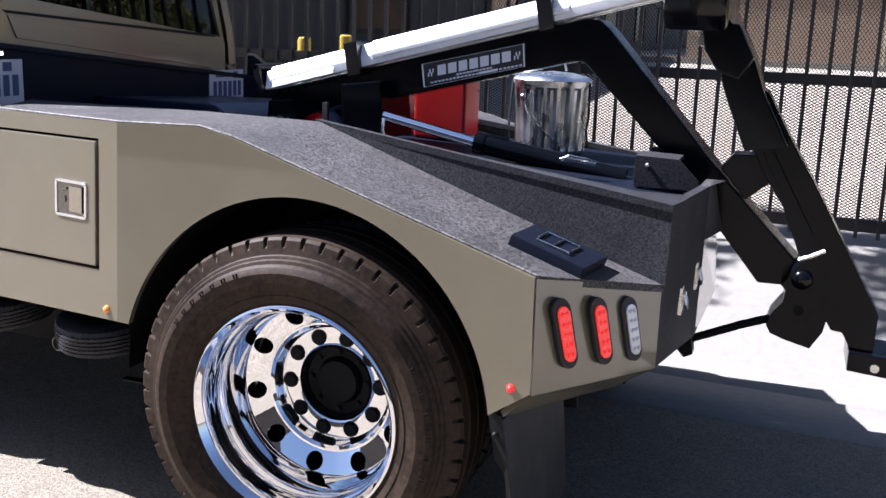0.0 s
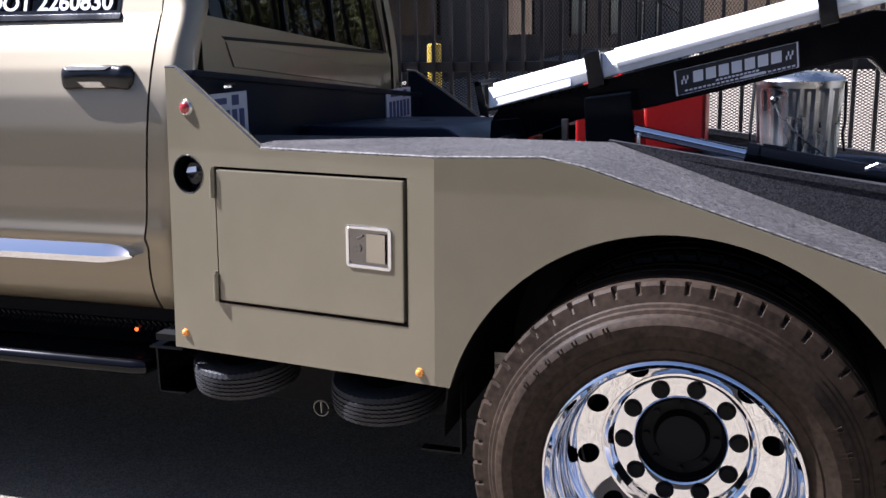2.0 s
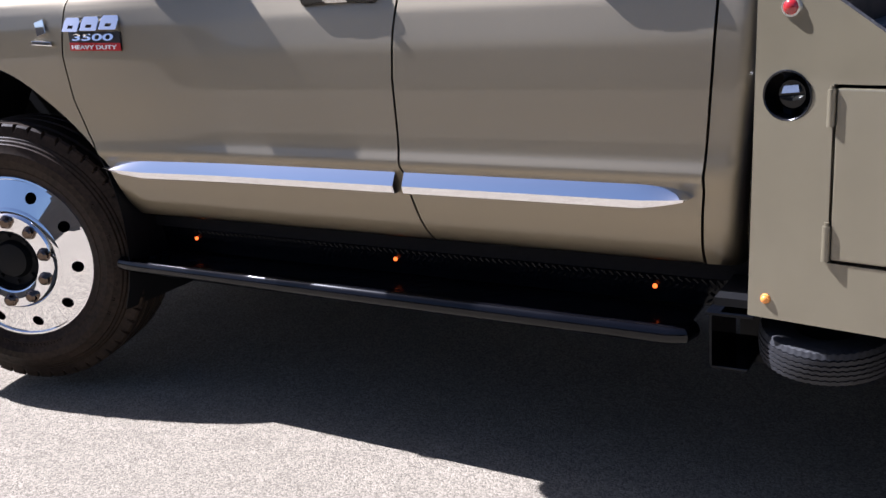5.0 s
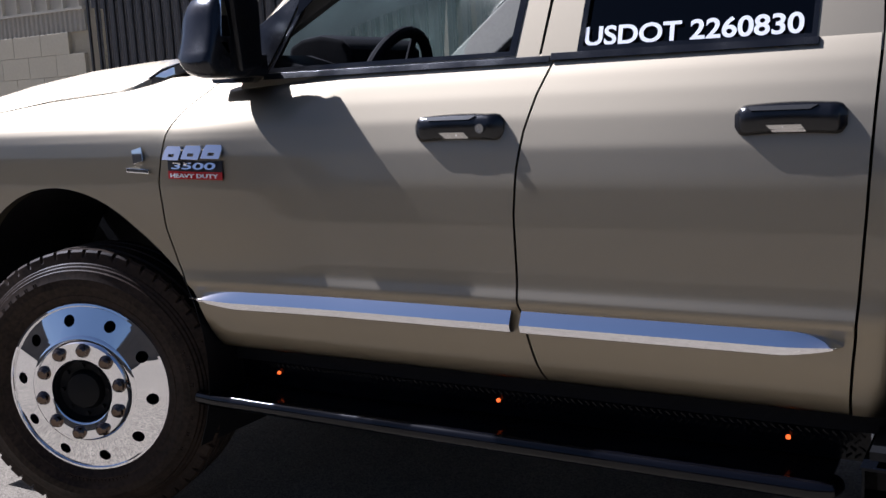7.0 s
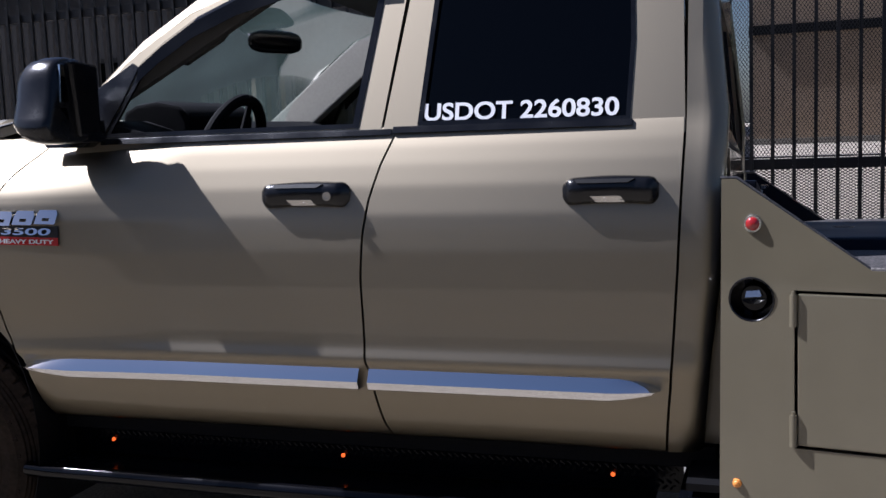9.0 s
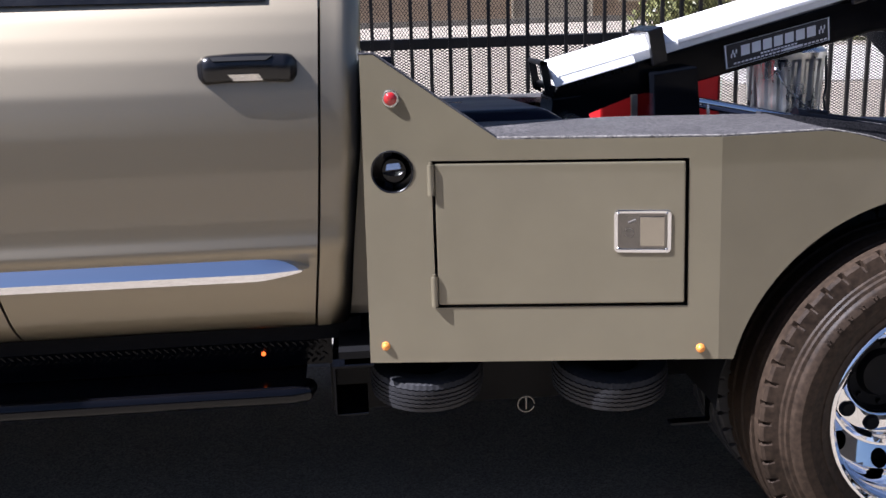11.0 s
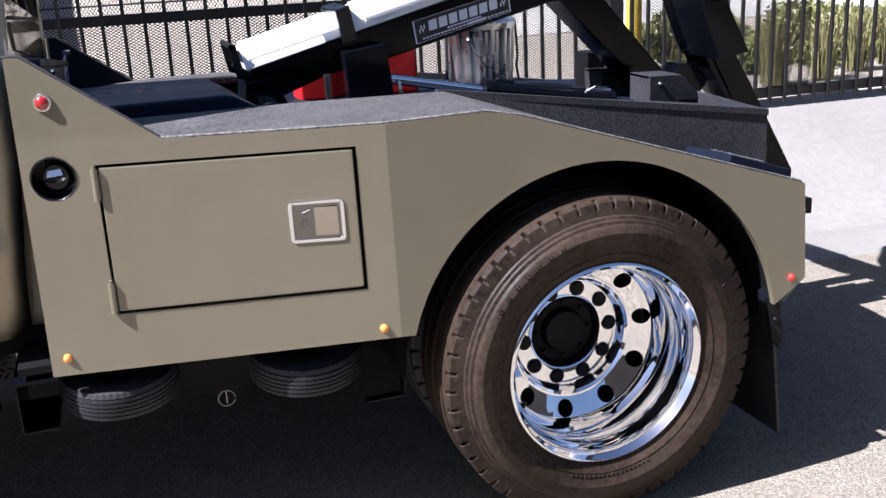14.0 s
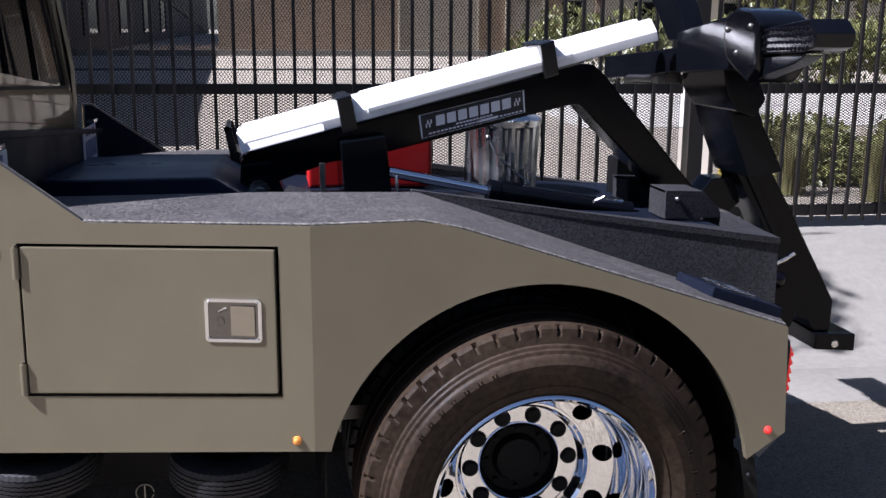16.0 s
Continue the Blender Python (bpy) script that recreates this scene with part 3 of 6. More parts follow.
grid(bm, [[(x, fy(-7.5) + (-0.035 if i % 4 in (1, 2) else -0.005), z) for i, x in enumerate(xs)] for z in (2.4, 5.0)])
thick(bm, (0, 0.1, 0))
part("siding", bm, SIDING, wall_block, "ribbed cream metal siding", sharp=20)
bm = bmesh.new()
grid(bm, [[(-11.5 + 0.017 * i, fy(-7.5) - (0.034 if (i // 2) % 2 else 0.018), z) for i in range(238)] for z in (2.2, 2.39)])
thick(bm, (0, 0.05, 0))
part("corrugated_strip", bm, SIDING, wall_block, "finely corrugated cream strip below the siding", sharp=20)
bm = bmesh.new()
box(bm, -11.5, -7.46, fy(-7.5) - 0.05, fy(-7.5), 2.39, 2.415)
part("drip_ledge", bm, SIDING, wall_block)


# ---- the tow truck ----
truck = thing("tow_truck", (-0.8, YC, 0), "khaki tow truck with a dual-wheel wrecker body and black boom", "tow truck")
CT, ST = math.cos(radians(13.5)), math.sin(radians(13.5))


def fp(u, z, out=0.0):
    """A point of the flared front panel: u along it, out metres proud."""
    return Vector((u * CT - out * ST, -u * ST + 0.05 * (z - 0.755) - out * CT, z))


def rp(x, z, out=0.0):
    """A point of the rear panel over the wheel."""
    return Vector((x, -0.163 - 0.048 * (x - 0.679) + 0.05 * (z - 0.755) - out, z))


NF = Vector((-ST, -CT, 0.0))


def circle(f, cx, cz, r, n=28, a0=0.0, a1=2 * math.pi):
    return [f(cx + r * math.cos(a0 + (a1 - a0) * i / n), cz + r * math.sin(a0 + (a1 - a0) * i / n)) for i in range(n)]


ARCH = (1.2375, 0.484, 0.54)
for side in (False, True):
    # front panel with the tool-box opening and the filler hole
    bm = bmesh.new()
    outer = [fp(*p) for p in ((-0.176, 1.384), (-0.142, 1.384), (0.163, 1.174), (0.698, 1.175), (0.698, 0.627), (-0.184, 0.595))]
    opening = [fp(*p) for p in ((-0.006, 1.122), (0.622, 1.126), (0.622, 0.762), (-0.006, 0.746))]
    plate_hole(bm, outer, [opening, circle(fp, -0.105, 1.095, 0.052)], -NF * 0.022)
    part("side_panel", bm, BOXPAINT, truck, mirror=side, bevel=0.0)
    # panel over the wheel
    bm = bmesh.new()
    a0 = math.asin((0.552 - ARCH[1]) / ARCH[2])
    a1 = math.pi - math.asin((0.625 - ARCH[1]) / ARCH[2])
    arc = [rp(ARCH[0] + ARCH[2] * math.cos(a0 + (a1 - a0) * i / 40), ARCH[1] + ARCH[2] * math.sin(a0 + (a1 - a0) * i / 40)) for i in range(41)]
    outer = [rp(*p) for p in ((0.6788, 1.175), (0.93, 1.181), (0.99, 1.174), (1.05, 1.157), (1.866, 0.897), (1.873, 0.62))] + arc + [rp(0.6788, 0.627)]
    plate_hole(bm, outer, [], (0, 0.02, 0))
    part("wheel_arch_panel", bm, BOXPAINT, truck, mirror=side)
    # lining of the arch
    bm = bmesh.new()
    rows = []
    for y in (-0.3, -0.13, 0.55):
        row = []
        for k in range(41):
            a = math.pi * k / 40
            x, z = ARCH[0] + (ARCH[2] + 0.006) * math.cos(a), ARCH[1] + (ARCH[2] + 0.006) * math.sin(a)
            row.append((x, max(y, rp(x, z).y + 0.019 if z > 0.6 else -0.14), z))
        rows.append(row)
    grid(bm, rows)
    thick(bm, (0, 0, 0.01))
    prism(bm, xz([(0.68, 0.3), (1.84, 0.3), (1.84, 0.84), (1.5, 0.94), (1.2, 1.0), (0.68, 1.0)], 0.56), (0, 0.02, 0))
    part("wheel_well", bm, MATTBLACK, truck, mirror=side)
    # corner panel with the tail lights
    E1, NT = Vector((0.424, 0.905, 0)), Vector((0.905, -0.424, 0))
    bm = bmesh.new()
    prism(bm, [(1.868, -0.2, 0.893), (2.10, 0.295, 0.79), (2.10, 0.295, 0.556), (1.874, -0.212, 0.612)], -NT * 0.02)
    prism(bm, [(1.874, -0.213, 0.611), (2.10, 0.296, 0.555), (2.0, 0.26, 0.50), (1.81, -0.22, 0.552)], (-0.01, 0.01, 0.01))
    part("corner_panel", bm, BOXPAINT, truck, mirror=side)
    for k, (c, m, lab) in enumerate((((1.917, -0.111, 0.745), LITRED, "lit red oval tail light"), ((1.981, 0.027, 0.722), LITRED, "lit red oval tail light"), ((2.037, 0.165, 0.698), CLEARLENS, "clear oval reversing light"))):
        def stadium(w, h, out):
            pts = []
            for i in range(24):
                a = 2 * math.pi * i / 24
                u, v = w / 2 * math.cos(a), w / 2 * math.sin(a) + (1 if math.sin(a) >= 0 else -1) * (h - w) / 2
                pts.append(Vector(c) + E1 * (u - v * 0.33) + Vector((0, 0, v)) + NT * out)
            return pts
        bm = bmesh.new()
        prism(bm, stadium(0.071, 0.188, 0.0), NT * 0.012)
        g = part("tail_light", bm, DARKRUBBER, truck, "black rubber grommet round an oval tail light", bevel=0.003, mirror=side)
        bm = bmesh.new()
        prism(bm, stadium(0.045, 0.148, 0.012), NT * 0.006)
        lens = part("lens", bm, m, g, lab, bevel=0.003, mirror=side)
        bm = bmesh.new()
        for i in range(5):
            for j in (-0.5, 0.5):
                v = (i - 2) * 0.027
                p = Vector(c) + E1 * (j * 0.018 - v * 0.33) + Vector((0, 0, v)) + NT * 0.0185
                bmesh.ops.create_icosphere(bm, subdivisions=1, radius=0.0065, matrix=Matrix.Translation(p))
        part("diodes", bm, m, g, mirror=side)
    # bed-liner deck: the flat shoulder and the strip falling to the tail
    bm = bmesh.new()
    OUT = [(0.155, -0.014, 1.178), (0.42, -0.078, 1.178), (0.684, -0.138, 1.178), (0.94, -0.152, 1.184), (1.04, -0.155, 1.163), (1.45, -0.178, 1.033), (1.866, -0.2, 0.9)]
    INN = [(-0.1, 0.42, 1.168), (0.3, 0.42, 1.168), (0.6, 0.42, 1.168), (1.015, 0.40, 1.162), (1.11, 0.392, 1.13), (1.59, 0.345, 0.966), (2.105, 0.297, 0.793)]
    rows = []
    for k in range(7):
        t = k / 6
        rows.append([Vector(a).lerp(Vector(b), t) for a, b in zip(OUT, INN)])
    grid(bm, rows)
    thick(bm, (0, 0.0, -0.02))
    part("deck_shoulder", bm, LINER, truck, "textured grey spray-on bedliner", mirror=side, sharp=50)
    bm = bmesh.new()
    pipe(bm, [Vector(fp(-0.178, 1.386)) + Vector((0, 0.006, 0)), Vector(fp(-0.14, 1.386)) + Vector((0, 0.006, 0)), Vector(OUT[0]) + Vector((0, 0.004, -0.001))], 0.0045, 8)
    part("edge_bead", bm, SHADELINER, truck, mirror=side)
    bm = bmesh.new()
    pipe(bm, [Vector(p) + Vector((0, 0.004, -0.001)) for p in OUT], 0.004, 8)
    part("edge_bead", bm, WORNEDGE, truck, "worn pale edge of the bedliner", mirror=side)
    bm = bmesh.new()
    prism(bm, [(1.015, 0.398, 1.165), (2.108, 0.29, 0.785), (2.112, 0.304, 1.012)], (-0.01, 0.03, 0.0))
    part("inner_wall", bm, SHADELINER, truck, "textured upright bedliner wall with its shade put into the colour", mirror=side)
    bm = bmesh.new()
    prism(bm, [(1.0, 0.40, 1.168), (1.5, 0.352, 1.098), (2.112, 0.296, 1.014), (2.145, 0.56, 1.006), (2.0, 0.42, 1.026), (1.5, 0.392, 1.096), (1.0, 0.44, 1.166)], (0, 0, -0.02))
    part("ledge", bm, SHADELINER, truck, mirror=side)
    # pocket lid with a recessed latch on the strip
    n0 = Vector((0.307, 0.057, 0.95)).normalized()
    quad = [Vector(p) for p in ((1.754, -0.021, 0.957), (1.755, 0.222, 0.942), (1.963, 0.215, 0.875), (1.948, -0.04, 0.894))]
    bm = bmesh.new()
    prism(bm, quad, -n0 * 0.04)
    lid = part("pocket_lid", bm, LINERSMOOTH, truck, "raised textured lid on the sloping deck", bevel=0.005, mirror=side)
    fr = [Vector(p) + n0 * 0.003 for p in ((1.806, 0.028, 0.937), (1.804, 0.159, 0.932), (1.896, 0.156, 0.901), (1.892, 0.02, 0.911))]
    bm = bmesh.new()
    pipe(bm, fr + fr[:1], 0.0035, 6)
    rod(bm, fr[0].lerp(fr[3], 0.5), fr[1].lerp(fr[2], 0.5), 0.003, 6)
    part("latch", bm, STEEL, lid, "bright steel latch frame", mirror=side)
    # the gusset of the headboard on the inside of the panel
    bm = bmesh.new()
    prism(bm, [fp(-0.17, 1.38, -0.024), fp(-0.14, 1.38, -0.024), fp(0.17, 1.16, -0.024), fp(-0.17, 1.16, -0.024)], -NF * 0.006)
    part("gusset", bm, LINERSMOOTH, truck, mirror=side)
    # marker lamps
    for f, u, z, r, m, lab in ((fp, -0.101, 1.277, 0.017, REDLENS, "round red marker lamp in a chrome bezel"), (fp, -0.141, 0.642, 0.0085, AMBERDIM, "small round amber marker lamp"), (fp, 0.655, 0.654, 0.0085, AMBERDIM, "small round amber marker lamp"), (rp, 1.826, 0.628, 0.008, LITRED, "small lit red marker lamp")):
        n = NF if f is fp else Vector((0, -1, 0))
        bm = bmesh.new()
        rod(bm, f(u, z), Vector(f(u, z)) + n * 0.006, r * 1.35, 20, r * 1.2)
        lamp = part("marker_lamp", bm, STEEL if r > 0.0125 else m, truck, lab, mirror=side)
        bm = bmesh.new()
        bmesh.ops.create_uvsphere(bm, u_segments=16, v_segments=8, radius=r, matrix=Matrix.Translation(Vector(f(u, z)) + n * 0.005) @ n.to_track_quat("Z", "Y").to_matrix().to_4x4() @ Matrix.Diagonal((1, 1, 0.7, 1)))
        part("lens", bm, m, lamp, mirror=side)
    # tool-box door with hinges and a paddle latch
    bm = bmesh.new()
    prism(bm, [fp(*p, 0.006) for p in ((0.002, 1.1145), (0.614, 1.1185), (0.614, 0.7705), (0.002, 0.7545))], -NF * 0.024)
    door = part("toolbox_door", bm, BOXPAINT, truck, "khaki tool-box door, shut", bevel=0.006, mirror=side)
    bm = bmesh.new()
    prism(bm, [fp(*p, -0.05) for p in ((-0.03, 1.15), (0.65, 1.15), (0.65, 0.73), (-0.03, 0.72))], -NF * 0.01)
    part("toolbox_back", bm, MATTBLACK, truck, mirror=side)
    for z in (1.075, 0.79):
        bm = bmesh.new()
        rod(bm, fp(-0.006, z - 0.038, 0.008), fp(-0.006, z + 0.038, 0.008), 0.009, 12)
        rod(bm, fp(-0.006, z + 0.038, 0.008), fp(-0.006, z + 0.046, 0.008), 0.005, 10)
        part("hinge", bm, BOXPAINT, door, mirror=side)
    bm = bmesh.new()
    cu, cz = 0.512, 0.949
    def rr(w, h, out, r=0.012):
        pts = []
        for i in range(24):
            a = 2 * math.pi * i / 24
            pts.append(fp(cu + (w / 2 - r) * (1 if math.cos(a) >= 0 else -1) + r * math.cos(a), cz + (h / 2 - r) * (1 if math.sin(a) >= 0 else -1) + r * math.sin(a), out))
        return pts
    plate_hole(bm, rr(0.137, 0.106, 0.0065), [rr(0.119, 0.088, 0.0065, 0.008)], NF * 0.0035)
    latch = part("latch_frame", bm, CHROME, door, "polished stainless paddle latch frame", mirror=side, bevel=0.0012)
    bm = bmesh.new()
    prism(bm, rr(0.118, 0.087, 0.0062, 0.008), NF * 0.001)
    part("latch_dish", bm, DISHSTEEL, door, mirror=side)
    bm = bmesh.new()
    rod(bm, fp(cu - 0.032, cz - 0.004, 0.006), fp(cu - 0.032, cz - 0.004, 0.01), 0.0105, 16)
    rod(bm, fp(cu - 0.034, cz + 0.02, 0.007), fp(cu - 0.016, cz + 0.028, 0.009), 0.003, 6)
    part("lock", bm, DULLSTEEL, door, mirror=side)
    bm = bmesh.new()
    prism(bm, [fp(cu - 0.006, cz + 0.036, 0.0095), fp(cu + 0.052, cz + 0.036, 0.0125), fp(cu + 0.052, cz - 0.036, 0.0125), fp(cu - 0.006, cz - 0.036, 0.0095)], -NF * 0.002)
    part("paddle", bm, PADDLE, door, mirror=side, bevel=0.0008)
    for du in (-0.058, 0.058):
        for dz in (-0.044, 0.044):
            bm = bmesh.new()
            bmesh.ops.create_icosphere(bm, subdivisions=2, radius=0.004, matrix=Matrix.Translation(fp(cu + du, cz + dz, 0.0085)))
            part("rivet", bm, STEEL, door, mirror=side)
    # filler cup
    bm = bmesh.new()
    c = fp(-0.105, 1.095)
    q = Matrix.Translation(c) @ NF.to_track_quat("Z", "Y").to_matrix().to_4x4()
    lathe(bm, [(0.055, 0.0015), (0.0545, 0.0025), (0.0525, 0.003), (0.0505, 0.0015), (0.05, -0.07), (0.0, -0.07)], 32, (0, 0, 0), "z")
    bmesh.ops.transform(bm, matrix=q, verts=bm.verts)
    cup = part("filler_cup", bm, PLASTIC, truck, "round black fuel filler recess with chrome cap", mirror=side)
    bm = bmesh.new()
    lathe(bm, [(0.0, -0.022), (0.03, -0.023), (0.036, -0.03), (0.037, -0.068), (0.0, -0.069)], 28, (0, 0, 0), "z")
    bmesh.ops.transform(bm, matrix=q, verts=bm.verts)
    cap = part("filler_cap", bm, GLOSSBLACK, cup, "black fuel filler cap", mirror=side)
    bm = bmesh.new()
    prism(bm, [(-0.019, 0.004, -0.012), (0.021, 0.004, -0.012), (0.017, 0.019, -0.018), (-0.015, 0.019, -0.018)], (0, 0, -0.008))
    prism(bm, [(0.029 * math.cos(a), 0.003 + 0.017 * math.sin(a) - (0.006 if abs(math.sin(a)) < 0.1 else 0), -0.012 + 0.008 * math.sin(a)) for a in (math.pi + math.pi * k / 10 for k in range(11))], (0, 0, -0.008))
    bmesh.ops.transform(bm, matrix=q @ pose(0, 0, 0, 0, 0, 6), verts=bm.verts)
    part("cap_grip", bm, STEEL, cap, "bright metal grip of the cap", mirror=side)
    # bracket frames and dolly wheels carried under the box
    bm = bmesh.new()
    box(bm, -0.28, -0.274, 0.08, 0.3, 0.436, 0.578)
    box(bm, -0.274, -0.19, 0.08, 0.3, 0.43, 0.436)
    box(bm, -0.28, -0.17, 0.05, 0.3, 0.578, 0.584)
    part("carrier_bracket", bm, BLACK, truck, mirror=side)
    bm = bmesh.new()
    box(bm, 0.705, 0.711, -0.06, -0.02, 0.412, 0.61)
    box(bm, 0.60, 0.711, -0.06, -0.03, 0.406, 0.412)
    part("carrier_bracket", bm, BLACK, truck, mirror=side)
    for cx, cy, cz in ((-0.025, 0.165, 0.51), (0.465, 0.065, 0.522)):
        bm = bmesh.new()
        prof = [(0.1, -0.045), (0.14, -0.058), (0.18, -0.056), (0.195, -0.05), (0.202, -0.046), (0.203, -0.034), (0.194, -0.0335), (0.194, -0.0295), (0.204, -0.029), (0.205, -0.017), (0.195, -0.0165), (0.195, -0.0125), (0.205, -0.012), (0.205, -0.002), (0.195, -0.0015), (0.195, 0.0025), (0.205, 0.003), (0.205, 0.013), (0.195, 0.0135), (0.195, 0.0175), (0.204, 0.018), (0.203, 0.03), (0.194, 0.0305), (0.194, 0.0345), (0.202, 0.035), (0.195, 0.05), (0.18, 0.056), (0.14, 0.058), (0.1, 0.045)]
        lathe(bm, prof, 220, (0, 0, 0), "z")
        for v in bm.verts:
            if v.co.to_2d().length > 0.19:
                k = round(math.atan2(v.co.y, v.co.x) / (2 * math.pi / 220))
                v.co.z += (0.0, 0.002, 0.004, 0.002)[k % 4]
        m = Matrix.Translation((cx, cy, cz)) @ pose(0, 0, 0, 8, 0, 0) @ Matrix.Diagonal((0.76, 0.76, 0.8, 1))
        bmesh.ops.transform(bm, matrix=m, verts=bm.verts)
        w = part("dolly_wheel", bm, DARKRUBBER, truck, "small dark tow-dolly tyre carried flat under the box", mirror=side)
        bm = bmesh.new()
        lathe(bm, [(0.02, 0.05), (0.06, 0.04), (0.1, 0.03), (0.1, -0.03), (0.06, -0.04), (0.02, -0.05)], 24, (0, 0, 0), "z", closed=True)
        bmesh.ops.transform(bm, matrix=m, verts=bm.verts)
        part("rim", bm, MATTBLACK, w, mirror=side)
    bm = bmesh.new()
    pipe(bm, [(0.242 + 0.023 * math.cos(a), 0.1, 0.425 + 0.023 * math.sin(a)) for a in (2 * math.pi * i / 20 for i in range(20))], 0.0022, 6)
    rod(bm, (0.242, 0.1, 0.445), (0.242, 0.1, 0.41), 0.0025, 8)
    part("pull_ring", bm, DULLSTEEL, truck, mirror=side)
    bm = bmesh.new()
    box(bm, 0.755, 0.86, 0.10, 0.2, 0.595, 0.601)
    box(bm, 0.755, 0.86, 0.10, 0.106, 0.60, 0.634)
    box(bm, 0.755, 0.761, 0.10, 0.2, 0.56, 0.6)
    part("flap_hanger", bm, DULLSTEEL, truck, "grey steel angle bracket ahead of the wheel", mirror=side)
    # chassis beam and skirt in the dark under the body
    bm = bmesh.new()
    box(bm, -0.35, 2.05, 0.62, 0.7, 0.5, 0.74)
    # unseen plate, extended forward to block sun from the first dolly wheel
    box(bm, -0.262, 0.68, 0.06, 0.62, 0.6, 0.62)
    box(bm, -0.3, 0.72, 0.44, 0.48, 0.3, 0.5)
    part("chassis_rail", bm, MATTBLACK, truck, mirror=side)
    # mud flap with its bracket
    bm = bmesh.new()
    prism(bm, [(1.79, -0.19, 0.53), (1.80, 0.42, 0.53), (1.84, 0.42, 0.1), (1.85, -0.17, 0.1)], (0.012, 0, 0))
    flap = part("mud_flap", bm, DARKRUBBER, truck, "dark hanging rubber mud flap", mirror=side, bevel=0.003)
    bm = bmesh.new()
    prism(bm, [(1.765, -0.205, 0.565), (1.80, -0.215, 0.55), (1.822, -0.21, 0.44), (1.815, -0.205, 0.40), (1.79, -0.2, 0.43)], (0.0, 0.012, 0))
    bmesh.ops.create_icosphere(bm, subdivisions=2, radius=0.008, matrix=Matrix.Translation((1.79, -0.212, 0.5)))
    part("flap_bracket", bm, MATTBLACK, flap, mirror=side)


# ---- wheels ----
NOTCH = 54


def tyre_mesh(w, r, rim):
    """Tyre about the y axis, outer side at y = 0 and the inner at w."""
    bm = bmesh.new()
    prof = [(rim - 0.01, 0.03), (rim + 0.004, 0.006), (rim + 0.012, 0.0), (rim + 0.03, -0.011), (rim + 0.034, -0.01), (rim + 0.066, -0.024), (rim + 0.09, -0.024), (rim + 0.104, -0.017), (r - 0.066, -0.013), (r - 0.063, -0.006), (r - 0.055, -0.003), (r - 0.052, 0.003), (r - 0.045, 0.006), (r - 0.042, 0.011), (r - 0.026, 0.015), (r - 0.007, 0.019), (r, 0.026), (r, 0.037), (r, 0.038), (r, 0.06), (r - 0.012, 0.064), (r - 0.012, 0.074), (r + 0.001, 0.078), (r + 0.002, w / 2 - 0.008), (r - 0.01, w / 2)]
    prof = prof + [(a, w - o) for a, o in prof[::-1]]
    n = len(prof)

    def slot(k, i):
        j = min(i, n - 1 - i)
        return -0.015 if k % 12 < 2 and 15 <= j <= 17 else 0

    lathe(bm, prof, NOTCH * 12, (0, 0, 0), "y", wob=slot)
    # raised plain blocks where the maker's lettering stands
    for a0, a1, num, rad, h in ((28, -32, 8, rim + 0.09, 0.024), (112, 146, 7, rim + 0.092, 0.02), (-70, -112, 18, rim + 0.04, 0.011)):
        for i in range(num):
            a = radians(a0 + (a1 - a0) * i / (num - 1))
            m = Matrix.Rotation(-a, 4, "Y") @ Matrix.Translation((rad, -0.0227 if h > 0.015 else -0.0135, 0))
            if h > 0.015:
                for c in (-0.0055, 0.0035):
                    box(bm, -h / 2, h / 2, -0.0017, 0.006, c, c + 0.0025, m)
                box(bm, -0.0012, 0.0012, -0.0017, 0.006, -0.003, 0.0035, m)
            else:
                box(bm, -h / 2, h / 2, -0.002, 0.006, -0.003, 0.003, m)
    return bm


def ring(r, y, n=60, c=(0, 0)):
    return [(c[0] + r * math.cos(2 * math.pi * k / n), y, c[1] + r * math.sin(2 * math.pi * k / n)) for k in range(n)]


